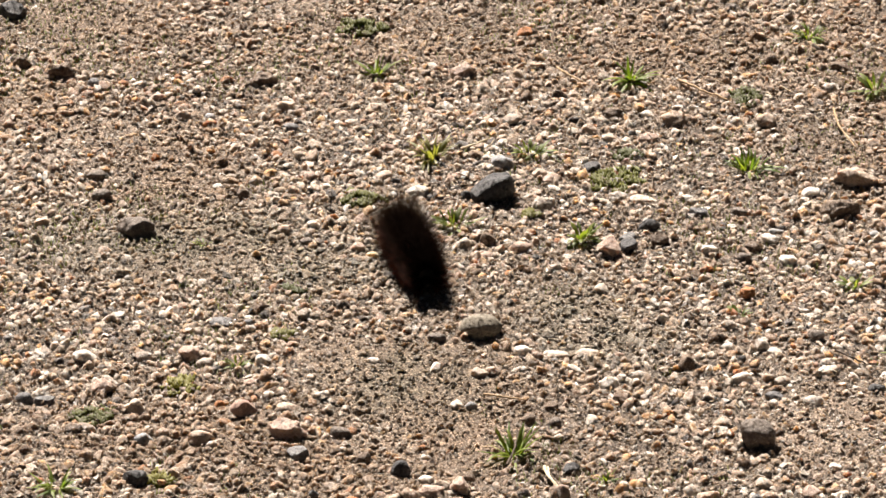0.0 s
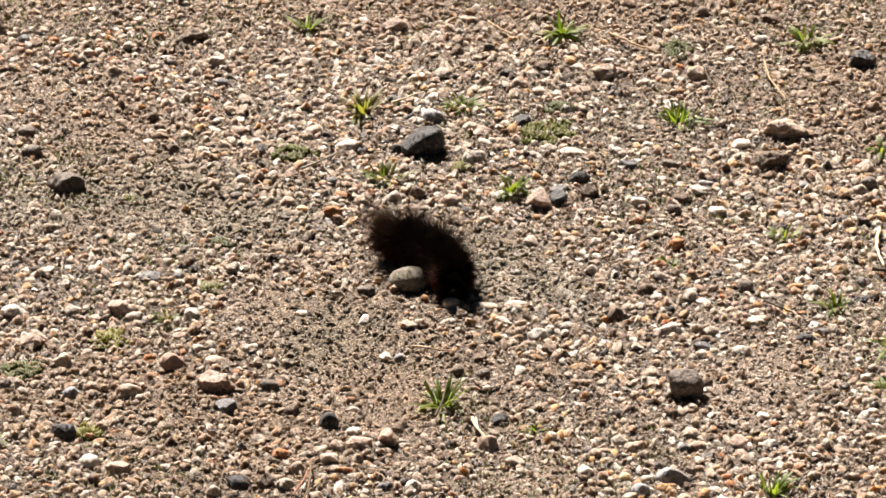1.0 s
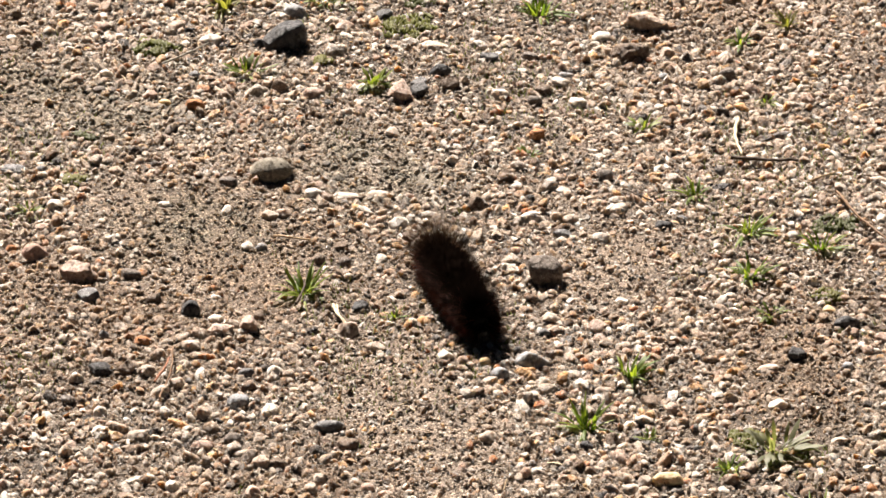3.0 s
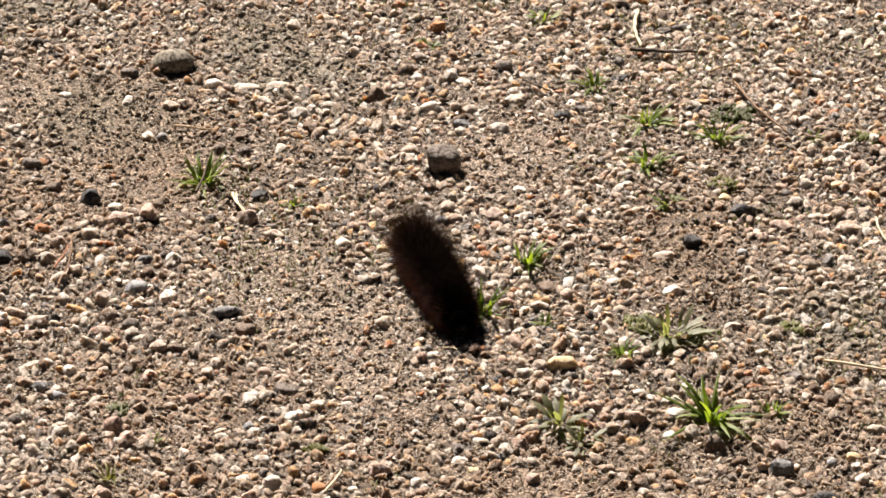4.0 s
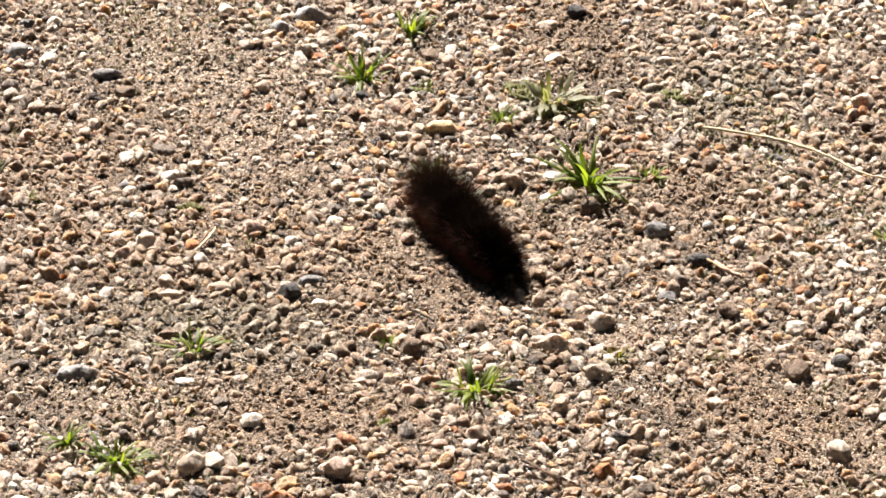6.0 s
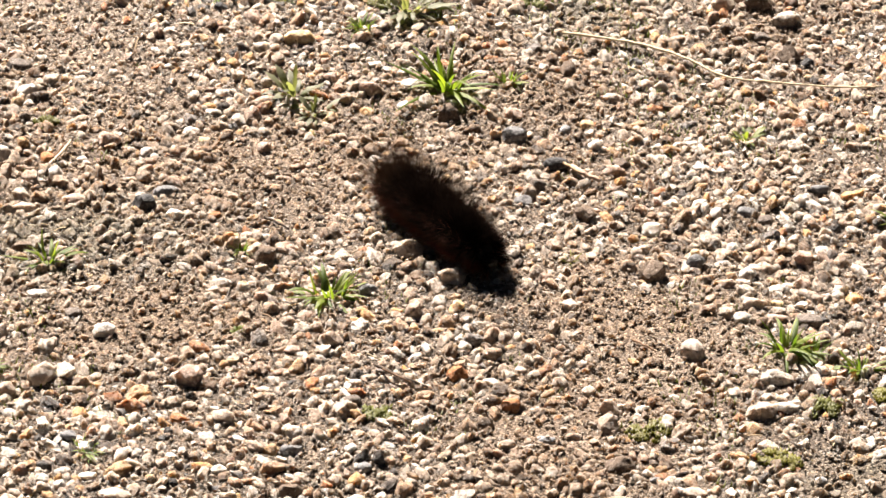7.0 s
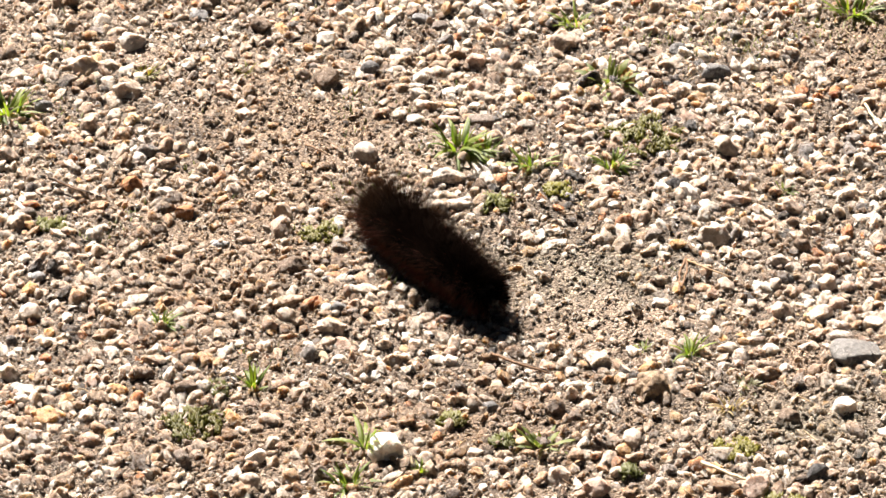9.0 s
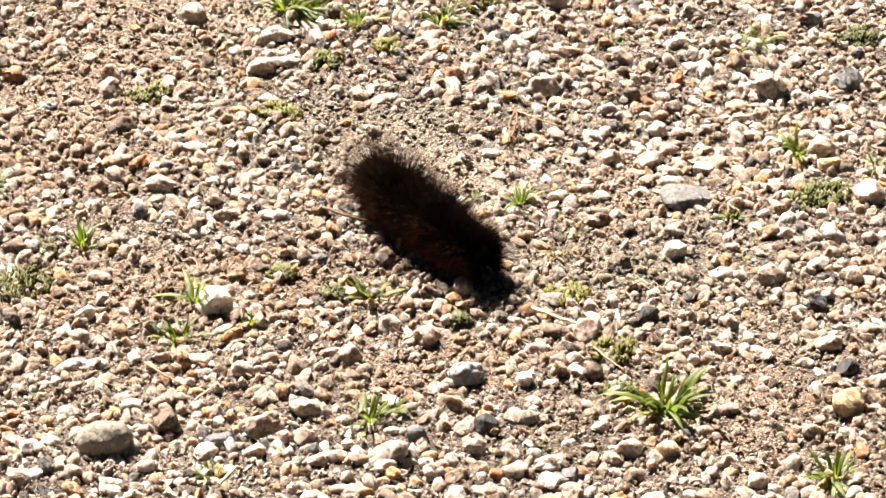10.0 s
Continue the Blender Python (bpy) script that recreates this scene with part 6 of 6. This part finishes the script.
def scatter(rng, tries, size_of, gap, taken, keep):
    """Places that do not crowd one another: x, y, radius, largest first."""
    cell, grid, out = 0.0035, {}, []
    for x, y, r in taken:
        n = int(r / cell) + 1
        for i in range(-n, n + 1):
            for j in range(-n, n + 1):
                grid.setdefault((int(x // cell) + i, int(y // cell) + j), []).append((x, y, r))
    xs, ys = strew(rng, tries)
    radii = np.sort(size_of(rng, len(xs)))[::-1]
    for x, y, r in zip(xs.tolist(), ys.tolist(), radii.tolist()):
        if not keep(x, y, r, rng):
            continue
        i, j, free = int(x // cell), int(y // cell), True
        for a in (-1, 0, 1):
            for b in (-1, 0, 1):
                for qx, qy, qr in grid.get((i + a, j + b), ()):
                    lim = gap * (r + qr)
                    if (x - qx) ** 2 + (y - qy) ** 2 < lim * lim:
                        free = False
                        break
                if not free:
                    break
            if not free:
                break
        if free:
            grid.setdefault((i, j), []).append((x, y, r))
            out.append((x, y, r))
    return out


def heap(name, places, shapes, material, seed, sink, flat, owner, smooth, words, kind_word, on_top=False):
    """Many stones of the given shapes joined into one mesh."""
    rng = np.random.default_rng(seed)
    pts = np.array(places)
    pick = rng.integers(0, len(shapes), len(pts))
    all_v, all_f, base = [], [], 0
    heights = np.array([rise(x, y) + (crumbs(x, y, 0.2) if on_top else 0) for x, y, _ in places])
    for k, (v, f) in enumerate(shapes):
        sel = np.where(pick == k)[0]
        n = len(sel)
        if not n:
            continue
        sc = pts[sel, 2][:, None] * np.stack([rng.uniform(0.8, 1.6, n), rng.uniform(0.6, 1.05, n), rng.uniform(*flat, n)], 1)
        a = rng.uniform(0, 2 * np.pi, n)
        tip, tilt = rng.normal(0, 0.5, n), rng.normal(0, 0.5, n)
        w = v[None] * sc[:, None, :]
        x, y, z = w[..., 0], w[..., 1], w[..., 2]
        y, z = y * np.cos(tip)[:, None] - z * np.sin(tip)[:, None], y * np.sin(tip)[:, None] + z * np.cos(tip)[:, None]
        x, z = x * np.cos(tilt)[:, None] + z * np.sin(tilt)[:, None], z * np.cos(tilt)[:, None] - x * np.sin(tilt)[:, None]
        x, y = x * np.cos(a)[:, None] - y * np.sin(a)[:, None], x * np.sin(a)[:, None] + y * np.cos(a)[:, None]
        up = heights[sel] + sc[:, 2] * rng.uniform(*sink, n)
        w = np.stack([x + pts[sel, 0][:, None], y + pts[sel, 1][:, None], z + up[:, None]], -1)
        all_v.append(w.reshape(-1, 3))
        all_f.append((f[None] + (base + np.arange(n) * len(v))[:, None, None]).reshape(-1, 3))
        base += n * len(v)
    vv, ff = np.concatenate(all_v), np.concatenate(all_f)
    me = bpy.data.meshes.new(name)
    me.vertices.add(len(vv))
    me.vertices.foreach_set("co", vv.ravel())
    me.loops.add(ff.size)
    me.loops.foreach_set("vertex_index", ff.ravel().astype(np.int32))
    me.polygons.add(len(ff))
    me.polygons.foreach_set("loop_start", np.arange(0, ff.size, 3, dtype=np.int32))
    me.polygons.foreach_set("use_smooth", np.full(len(ff), smooth))
    me.materials.append(material)
    me.update(calc_edges=True)
    dust(me, vv)
    if smooth:
        me.set_sharp_from_angle(angle=radians(48))
    ob = new(name, me)
    if owner:
        ob.parent = owner
    return tagged(ob, words, kind_word, kind="stuff")


def sizes(rng, n):
    return np.clip(np.exp(rng.normal(math.log(0.00102), 0.48, n)), 0.00055, 0.0042)


def pebble_here(x, y, r, rng):
    b = bareness(x, y)
    near = 0.98 + 0.44 * max(0.0, min(1.0, (0.25 - y) / 0.5))
    coarse = 0.0019 * near * (1 + 0.35 * noise.noise(Vector((x * 14, y * 14, 21.0)))) * (1 - 0.4 * b)
    if r < 0.0013 and rng.random() < 1.1 * (near - 0.94):
        return False
    if r > coarse * 1.2 or (r > coarse * 0.8 and rng.random() < 0.5):
        return False
    earth = noise.noise(Vector((x * 58, y * 58, 83.0))) + 0.5 * noise.noise(Vector((x * 150, y * 150, 84.0))) + 0.4 * noise.noise(Vector((x * 15, y * 15, 85.0)))
    if earth > 0.27 and r > 0.0011 and rng.random() < 0.75:
        return False
    if earth < 0.0 and r > 0.0012 and rng.random() < 0.85:
        return rng.random() > b * 0.8
    thin = 0.10 - 0.42 * noise.noise(Vector((x * 11, y * 11, 27.0))) - 0.25 * noise.noise(Vector((x * 45, y * 45, 29.0)))
    return rng.random() > max(0.0, thin + (0.0 if r > 0.0016 else 0.1)) + b * (0.82 if r > 0.00115 else 0.6 if r > 0.0008 else 0.3)


PLACES = scatter(np.random.default_rng(42), 250000, sizes, 0.64, FOOT, pebble_here)
BIG = [template(3, c, 200 + i) for i, c in enumerate((5, 8, 9, 10, 6, 11, 7, 12, 9, 8))]
COARSE = [template(2, c, 300 + i) for i, c in enumerate((5, 9, 8, 11, 6, 12, 10, 14, 9, 7, 12, 8, 11, 6, 10, 9, 13, 7, 12, 8))]
FINE = [template(1, c, 400 + i) for i, c in enumerate((5, 8, 6, 10, 7, 11, 9, 8, 12, 6, 10, 9))]

heap("coarse_gravel", [p for p in PLACES if p[2] >= 0.0026], BIG, GRAVEL, 6, (0.1, 0.5), (0.55, 0.95), None, True,
     "coarse dry granite pebbles, cream, rosy and grey", "gravel")
heap("gravel", [p for p in PLACES if 0.0016 <= p[2] < 0.0026], COARSE, GRAVEL, 7, (0.0, 0.65), (0.55, 1.05), None, True,
     "dry mixed granite gravel, cream, tan, rosy and grey", "gravel")
heap("fine_gravel", [p for p in PLACES if 0.0011 <= p[2] < 0.0016], FINE, GRAVEL, 9, (0.2, 1.0), (0.6, 1.05), None, True,
     "fine dry granite gravel filling between coarser pebbles", "gravel")


def chip_shape(seed):
    """An eight-sided angular chip."""
    v = np.array([(1, 0, 0), (-1, 0, 0), (0, 1, 0), (0, -1, 0), (0, 0, 1), (0, 0, -1)], float)
    v += np.random.default_rng(seed).uniform(-0.36, 0.36, (6, 3))
    return v, np.array([(0, 2, 4), (2, 1, 4), (1, 3, 4), (3, 0, 4), (2, 0, 5), (1, 2, 5), (3, 1, 5), (0, 3, 5)])


CHIPS = [chip_shape(k) for k in range(24)]
heap("stone_chips", [p for p in PLACES if p[2] < 0.0011], CHIPS, CRUMBS, 10, (-0.2, 0.6), (0.7, 1.15), None, True,
     "small angular granite chips between the pebbles", "gravel", True)


def grain_shape(seed):
    """A chip of grit: five corners of a tilted pyramid, its foot in the soil."""
    v = np.array([(1, 0, -0.5), (0, 1, -0.5), (-1, 0, -0.5), (0, -1, -0.5), (0, 0, 0.9)], float)
    v += np.random.default_rng(seed).uniform(-0.42, 0.42, (5, 3)) * np.array([[1, 1, 0.6]] * 4 + [[1.3, 1.3, 0.5]])
    return v, np.array([(0, 1, 4), (1, 2, 4), (2, 3, 4), (3, 0, 4)])


def grit_places(count):
    rng = np.random.default_rng(43)
    xs, ys = strew(rng, count)
    count = len(xs)
    rs = np.clip(np.exp(rng.normal(math.log(0.00043), 0.42, count)), 0.0002, 0.0011)
    pick = rng.random(count)
    return [(x, y, r) for x, y, r, k in zip(xs.tolist(), ys.tolist(), rs.tolist(), pick.tolist())
            if k < 0.56 + 0.4 * bareness(x, y) + 0.6 * noise.noise(Vector((x * 120, y * 110, 31.0)))]


heap("grit", grit_places(215000), [grain_shape(k) for k in range(24)], GRIT, 8, (0.0, 1.4), (0.6, 1.1), None, False,
     "fine angular granite grit between the pebbles", "grit", True)


def outlying():
    """Thinner gravel over the ground round about."""
    rng = np.random.default_rng(91)
    far = 0.25 + 2.3 * rng.power(0.9, 7000)
    turn = rng.uniform(0, 2 * np.pi, 7000)
    xs, ys = far * np.cos(turn), 0.04 + far * np.sin(turn)
    out = (ys < -0.375) | (ys > 0.455) | (xs < np.interp(ys, EDGE_Y, EDGE_L) - 0.014) | (xs > np.interp(ys, SIDE_Y, SIDE_R) + 0.014)
    rs = np.clip(np.exp(rng.normal(math.log(0.0022), 0.4, 7000)), 0.0011, 0.005)
    return list(zip(xs[out].tolist(), ys[out].tolist(), rs[out].tolist()))


heap("outlying_gravel", outlying(), CHIPS[:8], GRAVEL, 12, (0.0, 0.6), (0.6, 1.0), None, False, "scattered dry granite gravel on the soil around", "gravel")


def litter():
    """Short bits of dry stalk, root and bark strewn over the gravel."""
    rng = random.Random(77)
    verts, faces = [], []
    for x, y in zip(*(a.tolist() for a in strew(np.random.default_rng(77), 1900))):
        if rng.random() > 0.45 + 1.2 * noise.noise(Vector((x * 22, y * 22, 50.0))):
            continue
        long, w = rng.uniform(0.0012, 0.0045) * rng.uniform(0.5, 1.3), rng.uniform(0.00008, 0.00026)
        a, tilt, bend = rng.uniform(0, 6.28), rng.gauss(0.1, 0.25), rng.gauss(0, 0.5)
        z = rise(x, y) + BED + rng.uniform(0.0004, 0.0016)
        n = len(verts)
        for k in range(4):
            s = k / 3 - 0.5
            aa = a + bend * s
            cx, cy, cz = x + long * s * math.cos(aa), y + long * s * math.sin(aa), z + long * s * tilt
            for j in range(3):
                q = 2.094 * j
                verts.append((cx - math.sin(aa) * w * math.cos(q), cy + math.cos(aa) * w * math.cos(q), cz + w * math.sin(q)))
        for k in range(3):
            for j in range(3):
                q = (j + 1) % 3
                faces.append((n + k * 3 + j, n + k * 3 + q, n + k * 3 + 3 + q, n + k * 3 + 3 + j))
    ob = new("plant_litter", mesh_from("plant_litter", verts, faces, LITTER))
    return tagged(ob, "tiny dry bits of stalk and bark strewn over gravel", "plant litter", kind="stuff")


litter()


def moss_flecks():
    """Thin moss in the joints between pebbles, where the ground stays damp."""
    rng = random.Random(78)
    verts, faces = [], []
    for x, y in zip(*(a.tolist() for a in strew(np.random.default_rng(78), 60000))):
        damp = noise.noise(Vector((x * 17, y * 17, 64.0))) + 0.5 * noise.noise(Vector((x * 75, y * 75, 65.0))) + 0.35 * y
        if damp < 0.22 + 0.25 * rng.random():
            continue
        z, k, tall = rise(x, y) + BED - 0.0004, rng.uniform(0.00025, 0.0005), rng.uniform(0.0008, 0.0023)
        lx, ly, t, n = rng.gauss(0, 0.0005), rng.gauss(0, 0.0005), rng.uniform(0, 2), len(verts)
        for j in range(3):
            verts.append((x + k * math.cos(t + j * 2.09), y + k * math.sin(t + j * 2.09), z))
        verts.append((x + lx, y + ly, z + tall))
        faces += [(n, n + 1, n + 3), (n + 1, n + 2, n + 3), (n + 2, n, n + 3)]
    ob = new("moss", mesh_from("moss", verts, faces, LEAF["moss"]))
    return tagged(ob, "thin olive green moss in joints between pebbles", "moss", kind="stuff")


moss_flecks()

motions()
